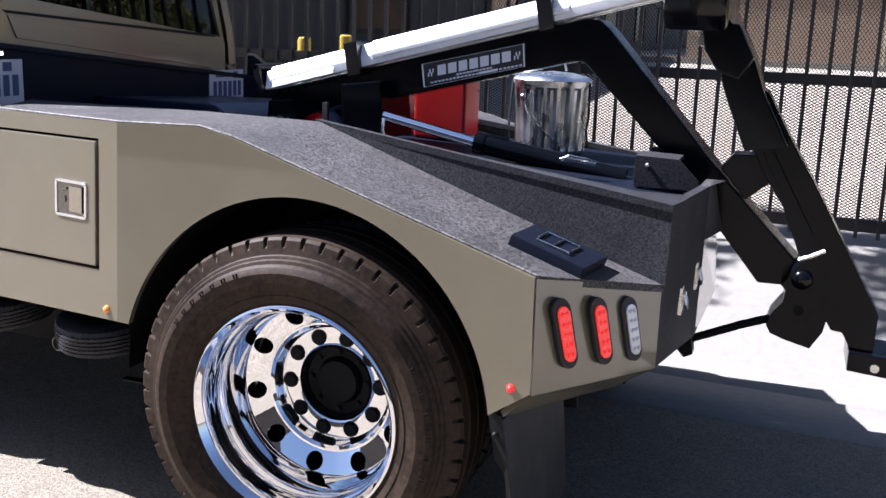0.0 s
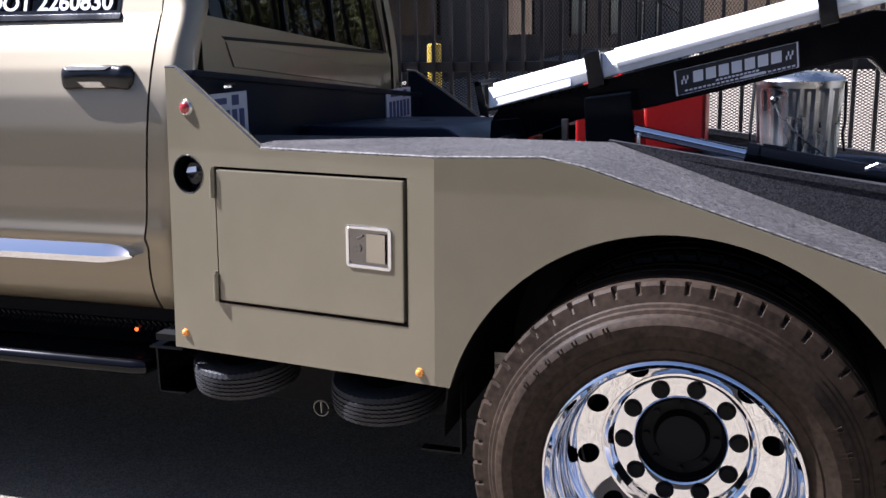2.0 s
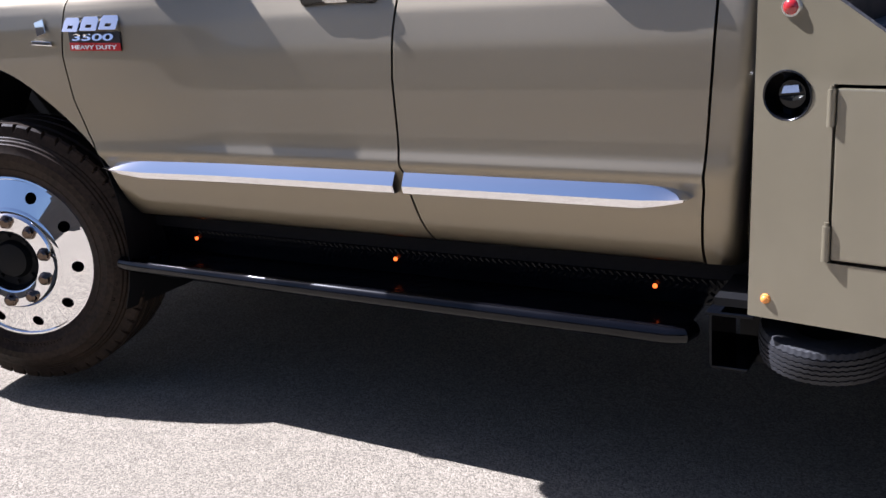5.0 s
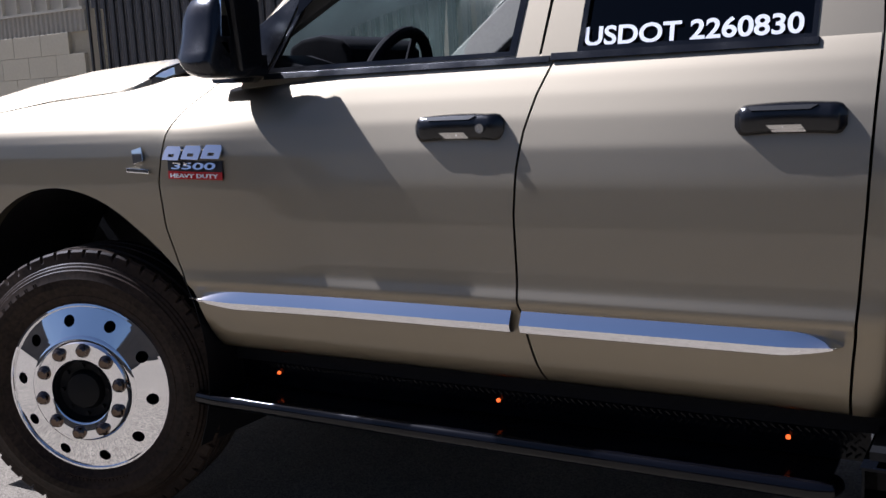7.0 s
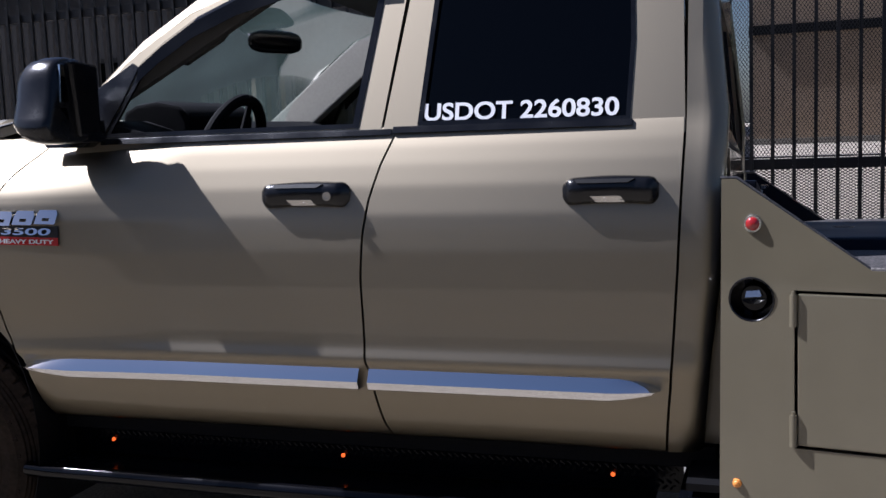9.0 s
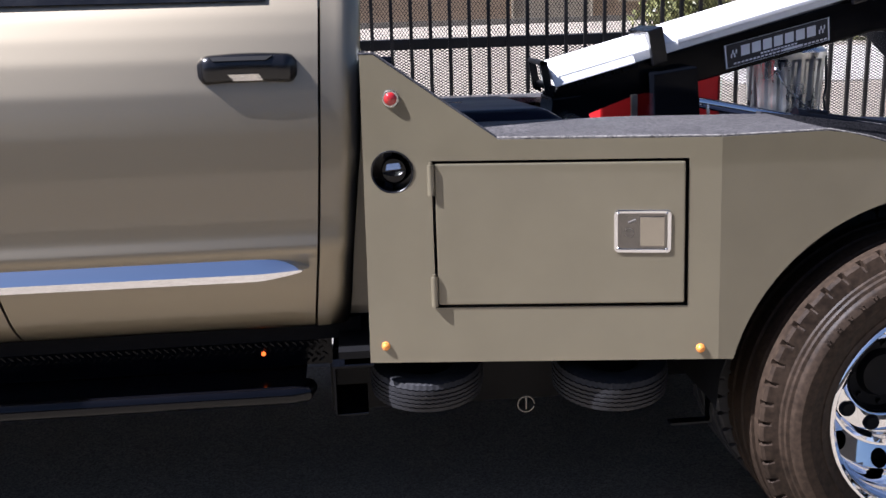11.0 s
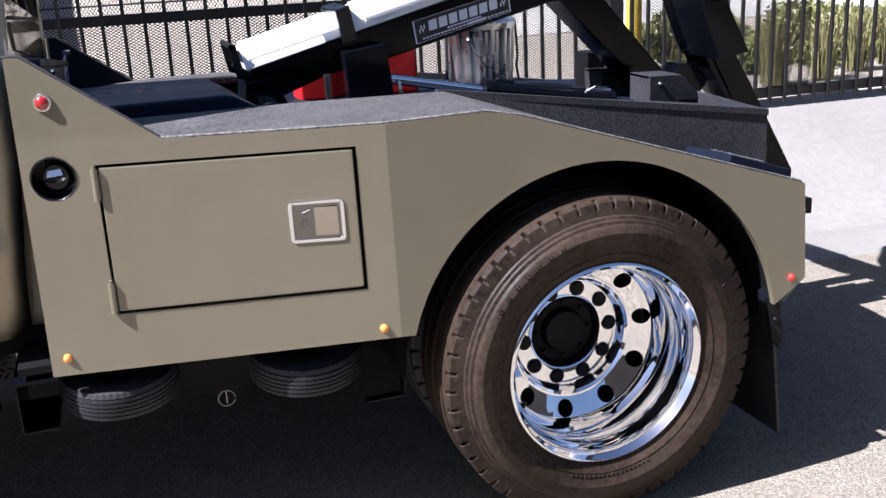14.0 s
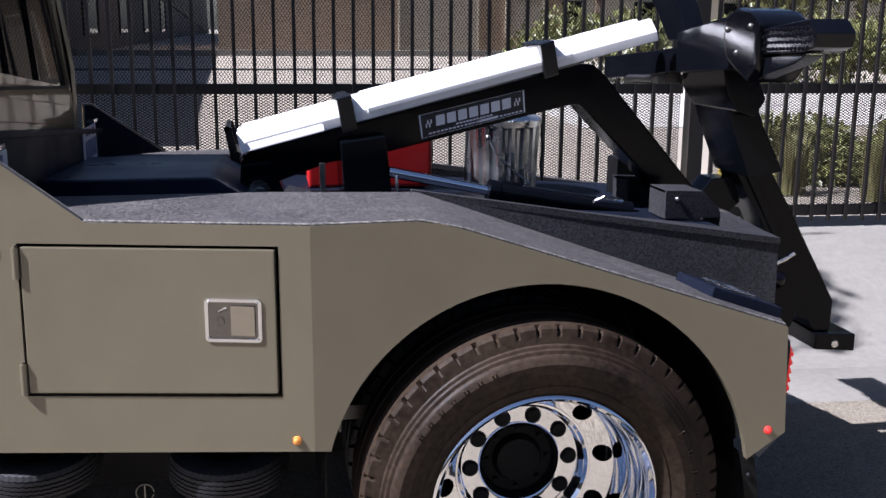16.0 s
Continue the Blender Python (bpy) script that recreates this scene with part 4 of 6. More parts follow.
def wheel(name, centre, dished, mirror, label, turn=0.0):
    """A ten-stud wheel; its outer lip lies at the centre's y."""
    M = Matrix.Translation(centre) @ Matrix.Rotation(radians(turn), 4, "Z")

    def put(n, bm, m, par, lab="", sharp=35):
        bmesh.ops.transform(bm, matrix=M, verts=bm.verts)
        return part(n, bm, m, par, lab, sharp, mirror=mirror)
    R = 0.294 if dished else 0.30
    bm = bmesh.new()
    if dished:
        lathe(bm, [(R - 0.004, 0.012), (R, 0.004), (R - 0.003, 0.0), (R - 0.009, -0.002), (R - 0.012, 0.003), (R - 0.019, 0.013), (R - 0.025, 0.023), (R - 0.028, 0.032), (R - 0.029, 0.06), (R - 0.03, 0.085), (R - 0.033, 0.09), (R - 0.04, 0.101), (R - 0.042, 0.108), (R - 0.043, 0.15), (R - 0.044, 0.19), (R - 0.047, 0.2), (R - 0.05, 0.21), (R - 0.05, 0.26), (R - 0.02, 0.26)], 96, (0, 0, 0), "y")
        face_y, ra, rb, rh, nh, hole, lug_r, disc = 0.232, 0.182, R - 0.045, 0.2205, 10, 0.0255, 0.139, 0.038
    else:
        lathe(bm, [(R - 0.004, 0.012), (R, 0.004), (R - 0.003, 0.0), (R - 0.01, -0.002), (R - 0.014, 0.004), (R - 0.018, 0.012), (R - 0.022, 0.013), (R - 0.022, 0.05), (R - 0.004, 0.05)], 96, (0, 0, 0), "y")
        face_y, ra, rb, rh, nh, hole, lug_r, disc = 0.004, 0.187, R - 0.014, 0.243, 10, 0.0205, 0.146, -0.02
    ph = 0.25 if dished else 0.76
    rim = put(name, bm, CHROME, truck, label)

    def cone(b):
        """The front disc swells outwards to its hub, the rear one sinks to it like a bowl."""
        for v in b.verts:
            r = min(rb, max(ra, math.hypot(v.co.x, v.co.z)))
            v.co.y -= 0.45 * (r - ra) if dished else 0.33 * (rb - r)
    bm = bmesh.new()
    holes = [ring(hole, face_y, 18, (rh * math.cos(2 * math.pi * (k + ph) / nh), rh * math.sin(2 * math.pi * (k + ph) / nh))) for k in range(nh)]
    plate_hole(bm, ring(rb, face_y, 96), [ring(ra, face_y, 80), *holes], (0, 0.012, 0))
    cone(bm)
    put("disc_face", bm, CHROME, rim)
    bm = bmesh.new()
    yd = face_y + disc
    s = 0.012 if dished else -0.012
    lathe(bm, [(ra + 0.006, face_y - 0.001), (ra, face_y - 0.003), (ra - 0.008, face_y + s * 0.4), (ra - 0.012, yd - s * 0.6), (ra - 0.018, yd), (0.118, yd), (0.112, yd + 0.004), (0.108, yd + 0.02)], 80, (0, 0, 0), "y")
    cone(bm)
    put("hub_plate", bm, CHROME, rim)
    bm = bmesh.new()
    lathe(bm, [(0.112, yd + 0.022), (0.104, yd + 0.006), (0.098, yd + 0.03), (0.07, yd + 0.034), (0.06, yd + 0.012), (0.03, yd + 0.006), (0.0, yd + 0.005)], 40, (0, 0, 0), "y")
    cone(bm)
    put("hub", bm, MATTBLACK, rim, "black axle hub")
    for k in range(8):
        a = 2 * math.pi * k / 8
        bm = bmesh.new()
        rod(bm, (0.085 * math.cos(a), yd + 0.034, 0.085 * math.sin(a)), (0.085 * math.cos(a), yd + 0.02, 0.085 * math.sin(a)), 0.008, 6)
        cone(bm)
        put("hub_bolt", bm, MATTBLACK, rim)
    lug = bmesh.new()
    lathe(lug, [(0.0, -0.024), (0.012, -0.023), (0.019, -0.016), (0.021, -0.004), (0.025, -0.001), (0.025, 0.003)] if not dished else [(0.0, -0.012), (0.017, -0.011), (0.022, -0.006), (0.024, 0.002)], 14, (0, 0, 0), "y")
    lug_me = bpy.data.meshes.new("lug_nut")
    if mirror:
        bmesh.ops.transform(lug, matrix=Matrix.Diagonal((1, -1, 1, 1)), verts=lug.verts)
        bmesh.ops.reverse_faces(lug, faces=lug.faces)
    lug.to_mesh(lug_me)
    lug.free()
    for k in range(10):
        a = 2 * math.pi * (k + (0.1 if dished else 0.25)) / 10
        p = M @ Vector((lug_r * math.cos(a), yd - (0.0 if dished else 0.33 * (rb - ra)), lug_r * math.sin(a)))
        if mirror:
            p = MIRROR_SIDE @ p
        place("lug_nut", lug_me, MATTBLACK if dished else LUGM, rim, at=Matrix.Translation(p) @ Matrix.Rotation(radians(-turn if mirror else turn), 4, "Z"))
    bm = bmesh.new()
    lathe(bm, [(R - 0.06, 0.262), (0.19, 0.30), (0.02, 0.31)] if dished else [(R - 0.03, 0.05), (0.02, 0.08)], 40, (0, 0, 0), "y")
    put("brake_drum", bm, MATTBLACK, rim)
    bm = tyre_mesh(0.27, 0.464 if dished else 0.479, R - 0.004)
    put("tyre", bm, RUBBER, rim, "dusty brown-black truck tyre with notched shoulders", 22)
    return rim


for side in (False, True):
    wheel("rear_wheel", (1.245, -0.226, 0.463), True, side, "deep-dish chrome ten-hole truck wheel")
    wheel("front_wheel", (-2.755, -0.01, 0.515), False, side, "polished chrome ten-hole front wheel turned towards the kerb side", -20 if side else 20)
    bm = tyre_mesh(0.27, 0.464, 0.289)
    bmesh.ops.transform(bm, matrix=Matrix.Translation((1.245, 0.09, 0.463)), verts=bm.verts)
    part("inner_tyre", bm, DARKRUBBER, truck, "dark inner dual tyre", 22, mirror=side)
bm = bmesh.new()
rod(bm, (1.238, 0.1, 0.46), (1.238, 2 * YC - 0.1, 0.46), 0.07, 16)
rod(bm, (-2.82, 0.3, 0.46), (-2.82, 2 * YC - 0.3, 0.46), 0.06, 16)
part("axles", bm, MATTBLACK, truck)


# ---- cab ----
BASE = [(0.60, 0.24), (0.64, 0.208), (0.665, 0.182), (0.69, 0.163), (0.72, 0.146), (0.76, 0.132), (0.80, 0.122), (0.862, 0.116), (0.878, 0.104), (0.888, 0.0965), (0.898, 0.097), (0.914, 0.1015), (0.935, 0.107), (0.97, 0.1105), (1.0, 0.112), (1.1, 0.115), (1.2, 0.122), (1.3, 0.137), (1.38, 0.157), (1.44, 0.177), (1.49, 0.197), (1.52, 0.212), (1.545, 0.226), (1.65, 0.33)]
FLARE = [(0.60, 0.0), (0.8, -0.02), (0.9, -0.03), (1.1, -0.055), (1.3, -0.08), (1.38, -0.085), (1.43, -0.07), (1.48, -0.02), (1.53, 0.05), (1.6, 0.07), (1.65, 0.08)]


def by(x, z):
    """The depth of the cab's side at a length and height: the fender swells out in front."""
    base = sum(lerp_table(BASE, z + d) for d in (-0.006, 0, 0.006)) / 3
    return base + smooth(-1.7, -2.35, x) * sum(lerp_table(FLARE, z + d) for d in (-0.03, 0, 0.03)) / 3


def skin(name, left, right, z0, z1, label="", nx=24, nz=40, low=None, par=None, mirror=False):
    bm = bmesh.new()
    rows = []
    for j in range(nz + 1):
        row = []
        for i in range(nx + 1):
            s = i / nx
            xm = left(1.1) + s * (right(1.1) - left(1.1))
            lo = low(xm) if low else z0
            hi = z1(xm) if callable(z1) else z1
            z = lo + (hi - lo) * j / nz
            x = left(z) + s * (right(z) - left(z))
            row.append((x, by(x, z), z))
        rows.append(row)
    grid(bm, rows)
    thick(bm, (0, 0.035, 0))
    return part(name, bm, PAINT, par or truck, label, mirror=mirror, sharp=50)


def edge(tab):
    return lambda z: lerp_table(tab, z)


FRONT = [(0.64, -2.285), (0.80, -2.305), (0.90, -2.325), (0.96, -2.352), (1.07, -2.382), (1.22, -2.388), (1.37, -2.357), (1.48, -2.30), (1.598, -2.238)]
GAP = [(0.64, -1.095), (0.695, -1.11), (0.907, -1.142), (1.127, -1.15), (1.25, -1.143), (1.344, -1.127), (1.44, -1.098), (1.529, -1.06)]
REAR = [(0.64, -0.322), (0.70, -0.317), (0.9, -0.298), (1.148, -0.282), (1.493, -0.266), (1.55, -0.266)]
CORNER = [(0.64, -0.262), (0.70, -0.252), (0.887, -0.236), (1.146, -0.207), (1.489, -0.19), (1.55, -0.188)]
G = 0.0035


def shift(tab, d):
    return edge([(z, x + d) for z, x in tab])


def fender_low(x):
    d = 0.6 ** 2 - (x + 2.90) ** 2
    return 0.60 + math.sqrt(d) if d > 0.0004 else 0.66


def fender_top(x):
    return lerp_table([(-3.75, 1.38), (-3.42, 1.455), (-3.1, 1.498), (-2.77, 1.52), (-2.67, 1.54), (-2.58, 1.58), (-2.45, 1.605), (-2.2, 1.615)], x)


def wy(z):
    return 0.223 + 0.3 * (z - 1.54)


def wp(x, z, out=0.0):
    return Vector((x, wy(z) - out, z))


FWIN = [(-2.045, 1.548), (-1.985, 1.665), (-1.935, 1.755), (-1.86, 1.815), (-1.75, 1.885), (-1.60, 1.945), (-1.42, 1.985), (-1.25, 2.0), (-1.115, 2.0), (-1.119, 1.954), (-1.18, 1.545)]
RWIN = [(-1.0, 1.545), (-0.962, 1.985), (-0.92, 2.01), (-0.45, 1.995), (-0.405, 1.96), (-0.398, 1.75), (-0.408, 1.535)]
FDOOR_TOP = [(-2.15, 1.50), (-2.12, 1.64), (-2.0, 1.775), (-1.90, 1.845), (-1.77, 1.922), (-1.61, 1.985), (-1.42, 2.028), (-1.25, 2.045), (-1.04, 2.045), (-1.045, 1.99), (-1.115, 1.50)]
RDOOR_TOP = [(-1.108, 1.50), (-1.03, 2.0), (-1.03, 2.045), (-0.45, 2.04), (-0.33, 2.01), (-0.277, 1.94), (-0.266, 1.50)]

for side in (False, True):
    fender = skin("front_fender", lambda z: -3.75, shift(FRONT, -G), 0.6, fender_top, "khaki front fender with an open wheel arch", 60, 60, fender_low, mirror=side)
    fd = skin("front_door", shift(FRONT, G), shift(GAP, -G), 0.655, lambda x: 1.545, "khaki front door, shut, its window wound down", 44, 96, mirror=side)
    rd = skin("rear_door", shift(GAP, G), shift(REAR, -G), 0.655, lambda x: 1.545, "khaki rear door, shut", 30, 96, mirror=side)
    # rear corner of the cab, rounding to its back
    bm = bmesh.new()
    rows = []
    for j in range(41):
        z = 0.655 + (2.03 - 0.655) * j / 40
        zl = min(z, 1.545)
        x0, x1 = lerp_table(REAR, zl) + G, lerp_table(CORNER, zl)
        up = max(0, z - 1.545)
        y0 = by(-0.3, zl) if z <= 1.545 else wy(z)
        row = [(x0, y0, z), ((x0 + x1) / 2, y0 + 0.002, z)]
        for k in range(7):
            a = math.pi / 2 * k / 6
            row.append((x1 - 0.02 + 0.05 * math.sin(a) - up * 0.10, y0 + 0.06 - 0.058 * math.cos(a), z))
        rows.append(row)
    grid(bm, rows)
    thick(bm, (-0.01, 0.03, 0))
    part("cab_corner", bm, PAINT, truck, mirror=side, sharp=50)
    # window frames and panes
    for ob, outline, win, m, lab in ((fd, FDOOR_TOP, FWIN, CLEAR, "clear side window glass"), (rd, RDOOR_TOP, RWIN, TINT, "dark tinted side window glass")):
        bm = bmesh.new()
        plate_hole(bm, [wp(*p) for p in outline], [[wp(*p) for p in win]], (0, 0.03, 0))
        part("window_frame", bm, PAINT, ob, mirror=side, sharp=50)
        if side or m is TINT:        # the street-side front window is wound down
            bm = bmesh.new()
            prism(bm, [wp(*p, -0.012) for p in win], (0, 0.004, 0))
            pane = part("window_pane", bm, m, ob, lab, mirror=side)
            pane.visible_shadow = m is TINT
        bm = bmesh.new()
        c = Vector((sum(p[0] for p in win) / len(win), sum(p[1] for p in win) / len(win)))
        inner = [c + (Vector(p) - c) * 0.955 for p in win]
        plate_hole(bm, [wp(*p, 0.002) for p in win], [[wp(p[0], p[1], 0.002) for p in inner]], (0, 0.01, 0))
        part("window_seal", bm, PLASTIC, ob, mirror=side)
    # belt seal below the windows
    for ob, xa, xb in ((fd, -2.05, -1.073), (rd, -1.07, -0.4)):
        bm = bmesh.new()
        prism(bm, [(xa, 0.206, 1.526), (xb, 0.206, 1.522), (xb, 0.215, 1.539), (xa, 0.215, 1.545)], (0, 0.02, 0.0))
        part("belt_seal", bm, PLASTIC, ob, mirror=side, bevel=0.002)
    # rain visor over each window
    for ob, rise, pts in ((fd, 0.024, FWIN[2:9]), (rd, 0.055, [(-0.966, 1.99), (-0.92, 2.012), (-0.45, 1.998), (-0.40, 1.96)])):
        bm = bmesh.new()
        grid(bm, [[wp(x, z + rise, 0.006) for x, z in pts], [wp(x, z + 0.008, 0.02) for x, z in pts], [wp(x, z - 0.042, 0.022) for x, z in pts]])
        thick(bm, (0, 0.003, 0))
        part("rain_visor", bm, BLACK, ob, "dark smoked rain visor", mirror=side, sharp=6)
    # black triangle by the mirror
    bm = bmesh.new()
    prism(bm, [wp(x, z, 0.006) for x, z in ((-2.165, 1.54), (-2.052, 1.546), (-1.99, 1.66), (-1.943, 1.764), (-1.968, 1.779), (-2.112, 1.69), (-2.135, 1.64))], (0, 0.03, 0))
    part("sail_panel", bm, PLASTIC, fd, mirror=side, bevel=0.003)
    # handles
    for ob, cx, cz, key, hl in ((fd, -1.322, 1.358, True, 0.138), (rd, -0.452, 1.354, False, 0.124)):
        y = by(cx, cz)
        bm = bmesh.new()
        n = 22
        rows = []
        for k in range(13):
            t = k / 12
            a = math.pi * t
            rows.append([(cx - hl + 2 * hl * i / n, y + 0.004 - 0.036 * math.sin(a) ** 0.6 * min(1, 9 * (i / n) * (1 - i / n) + 0.25), cz + (0.036 if 1 < i < n - 1 else 0.033 if 0 < i < n else 0.02) * math.cos(a) + 0.006 * math.sin(math.pi * i / n)) for i in range(n + 1)])
        grid(bm, rows)
        bmesh.ops.recalc_face_normals(bm, faces=bm.faces)
        h = part("door_handle", bm, PLASTIC, ob, "black plastic door handle", mirror=side, sharp=60)
        bm = bmesh.new()
        prism(bm, [(cx - 0.047, y - 0.0325, cz - 0.009), (cx + 0.03, y - 0.0325, cz - 0.009), (cx + 0.04, y - 0.021, cz - 0.026), (cx - 0.034, y - 0.021, cz - 0.026)], (0, 0.008, 0.002))
        part("grip_plate", bm, STEEL, h, "bright inset in the grip", mirror=side)
        bm = bmesh.new()
        prism(bm, [(cx - 0.09, y - 0.026, cz + 0.0345), (cx + 0.066, y - 0.026, cz + 0.0345), (cx + 0.05, y - 0.0335, cz + 0.025), (cx - 0.08, y - 0.0335, cz + 0.025)], (0, 0.008, -0.002))
        part("grip_slot", bm, MATTBLACK, h, mirror=side)
        if key:
            bm = bmesh.new()
            lathe(bm, [(0.0, -0.039), (0.006, -0.039), (0.007, -0.042), (0.0125, -0.042), (0.0125, -0.03)], 20, (cx + 0.084, y, cz), "y")
            part("lock_cylinder", bm, STEEL, h, mirror=side)
    # chrome mouldings with pointed ends
    for ob, xa, xb, point in ((fd, -2.318, -1.165, 0), (rd, -1.135, -0.326, 1)):
        bm = bmesh.new()
        rows = []
        n = 40
        for i in range(n + 1):
            t = i / n
            x = xa + (xb - xa) * t
            e = t if not point else 1 - t
            w = 0.034 * min(1, (e / 0.16) ** 0.6) if e < 0.16 else 0.034
            zc = 0.842 + (0.002 if not point else 0.002)
            b = by(x, zc)
            rows.append([(x, b + 0.006, zc + w), (x, b - 0.003, zc + w * 0.96), (x, b - 0.0105, zc + w * 0.6), (x, b - 0.0185, zc + w * 0.15), (x, b - 0.0245, zc - w * 0.2), (x, b - 0.026, zc - w * 0.3), (x, b - 0.0255, zc - w * 0.42), (x, b - 0.021, zc - w * 0.9), (x, b - 0.016, zc - w), (x, b + 0.006, zc - w)])
        grid(bm, rows)
        bmesh.ops.recalc_face_normals(bm, faces=bm.faces)
        part("door_moulding", bm, CHROME, ob, "chrome side moulding with a pointed end", mirror=side, sharp=25)
    # mirror: a deep shell, its rear face with the glass at the outer edge and a thick inner cheek
    bm = bmesh.new()
    rows = []
    for x, k in ((-2.185, 0.35), (-2.18, 0.6), (-2.165, 0.8), (-2.135, 0.94), (-2.09, 1.0), (-2.05, 0.99), (-2.035, 0.95), (-2.03, 0.9)):
        row = []
        for i in range(33):
            a = 2 * math.pi * i / 32
            ca, sa = math.copysign(abs(math.cos(a)) ** 0.55, math.cos(a)), math.copysign(abs(math.sin(a)) ** 0.55, math.sin(a))
            lean = 0.035 * sa
            bulge = -0.02 * math.exp(-((sa + 0.65) / 0.3) ** 2) if ca < 0 else 0
            row.append((x - 0.012 * sa * k, 0.068 + k * (0.098 * ca + (lean + bulge if ca < 0 else 0.012 * sa)), 1.662 + k * 0.13 * sa))
        rows.append(row)
    vs = grid(bm, rows)
    bm.faces.new(vs[0][:32])
    bm.faces.new(vs[-1][:32])
    bmesh.ops.remove_doubles(bm, verts=bm.verts, dist=1e-5)
    bmesh.ops.recalc_face_normals(bm, faces=bm.faces)
    mir = part("side_mirror", bm, PLASTIC, truck, "large black folding side mirror", mirror=side, sharp=50)
    for y0, y1, za, zb in ((0.012, 0.062, 1.655, 1.765), (-0.004, 0.062, 1.57, 1.64)):
        bm = bmesh.new()
        prism(bm, [(-2.034, y0, za), (-2.03, y1 - 0.012, za), (-2.03, y1 - 0.03, zb), (-2.034, y0 + 0.01, zb)], (0.006, 0, 0))
        part("mirror_glass", bm, MIRROR, mir, mirror=side, bevel=0.001)
    bm = bmesh.new()
    prism(bm, [(-2.036, 0.066, 1.55), (-2.036, 0.16, 1.56), (-2.036, 0.165, 1.77), (-2.036, 0.045, 1.778)], (0.03, 0.004, 0))
    part("mirror_cheek", bm, PLASTIC, mir, mirror=side, bevel=0.012)
    bm = bmesh.new()
    prism(bm, [(-2.15, 0.10, 1.535), (-2.04, 0.10, 1.535), (-2.03, 0.215, 1.535), (-2.13, 0.215, 1.535)], (0, 0, 0.07))
    prism(bm, [(-2.235, 0.155, 1.57), (-2.215, 0.155, 1.522), (-2.08, 0.16, 1.52), (-2.045, 0.19, 1.55), (-2.09, 0.19, 1.61)], (0, 0.06, 0))
    part("mirror_arm", bm, PLASTIC, mir, mirror=side, bevel=0.008)
    # running board: chequer plate and a bright tube
    bm = bmesh.new()
    prism(bm, [(-2.31, 0.265, 0.595), (-0.285, 0.265, 0.60), (-0.285, 0.285, 0.51), (-2.31, 0.285, 0.50)], (0, 0.012, 0))
    prism(bm, [(-2.31, 0.135, 0.49), (-0.36, 0.135, 0.49), (-0.36, 0.46, 0.50), (-2.31, 0.46, 0.50)], (0, 0, 0.008))
    board = part("running_board", bm, BLACK, truck, "black chequer-plate running board with a shiny tube", mirror=side)
    bm = bmesh.new()
    for i in range(95):
        for j in range(4):
            x = -2.29 + i * 0.021 + (0.0105 if j % 2 else 0)
            z = 0.524 + j * 0.019
            y = 0.265 + (0.595 - z) * 0.2
            box(bm, -0.0085, 0.0085, -0.002, 0.002, -0.002, 0.002, Matrix.Translation((x, y, z)) @ Matrix.Rotation(radians(40 if j % 2 else -40), 4, "Y"))
    for i in range(64):
        for j in range(4):
            box(bm, -0.011, 0.011, -0.0025, 0.0025, -0.002, 0.002, Matrix.Translation((-2.28 + i * 0.03, 0.16 + j * 0.03, 0.5015)) @ Matrix.Rotation(radians(40 if (i + j) % 2 else -40), 4, "Z"))
    treads = part("tread_pattern", bm, BLACK, board, mirror=side)
    treads["kind"] = "stuff"
    bm = bmesh.new()
    pipe(bm, [(-2.34, 0.24, 0.483), (-2.37, 0.15, 0.485), (-2.355, 0.123, 0.488), (-2.27, 0.115, 0.488), (-0.39, 0.115, 0.488), (-0.362, 0.123, 0.488), (-0.352, 0.17, 0.488)], 0.025, 16)
    part("step_tube", bm, GLOSSBLACK, board, "glossy black step tube", mirror=side)
    for x in (-2.132, -1.3, -0.478):
        bm = bmesh.new()
        bmesh.ops.create_uvsphere(bm, u_segments=14, v_segments=8, radius=0.0065, matrix=Matrix.Translation((x, 0.266, 0.556)))
        part("step_lamp", bm, AMBER, board, "tiny lit amber step lamp", mirror=side)

for side in (False, True):
    bm = bmesh.new()
    rows = [[(-2.90 + 0.61 * math.cos(a), y, 0.60 + 0.61 * math.sin(a)) for a in (math.pi * (k / 30 * 1.3 - 0.15) for k in range(31))] for y in (0.10, 0.62)]
    grid(bm, rows)
    thick(bm, (0, 0, 0.01))
    prism(bm, xz([(-3.6, 0.35), (-2.28, 0.35), (-2.28, 1.3), (-3.6, 1.3)], 0.63), (0, 0.02, 0))
    part("front_wheel_well", bm, MATTBLACK, truck, mirror=side)
# unseen mass added to stop sun passing through the empty engine bay
bm = bmesh.new()
box(bm, -3.45, -2.45, 0.66, 2 * YC - 0.66, 0.42, 1.1)
part("bay_sun_blocker", bm, MATTBLACK, truck, bevel=0.03)

# badges on the fender and the door: plain shapes and the words on the badge
def on_side(x, z, out):
    return Vector((x, by(x, z) - out, z))


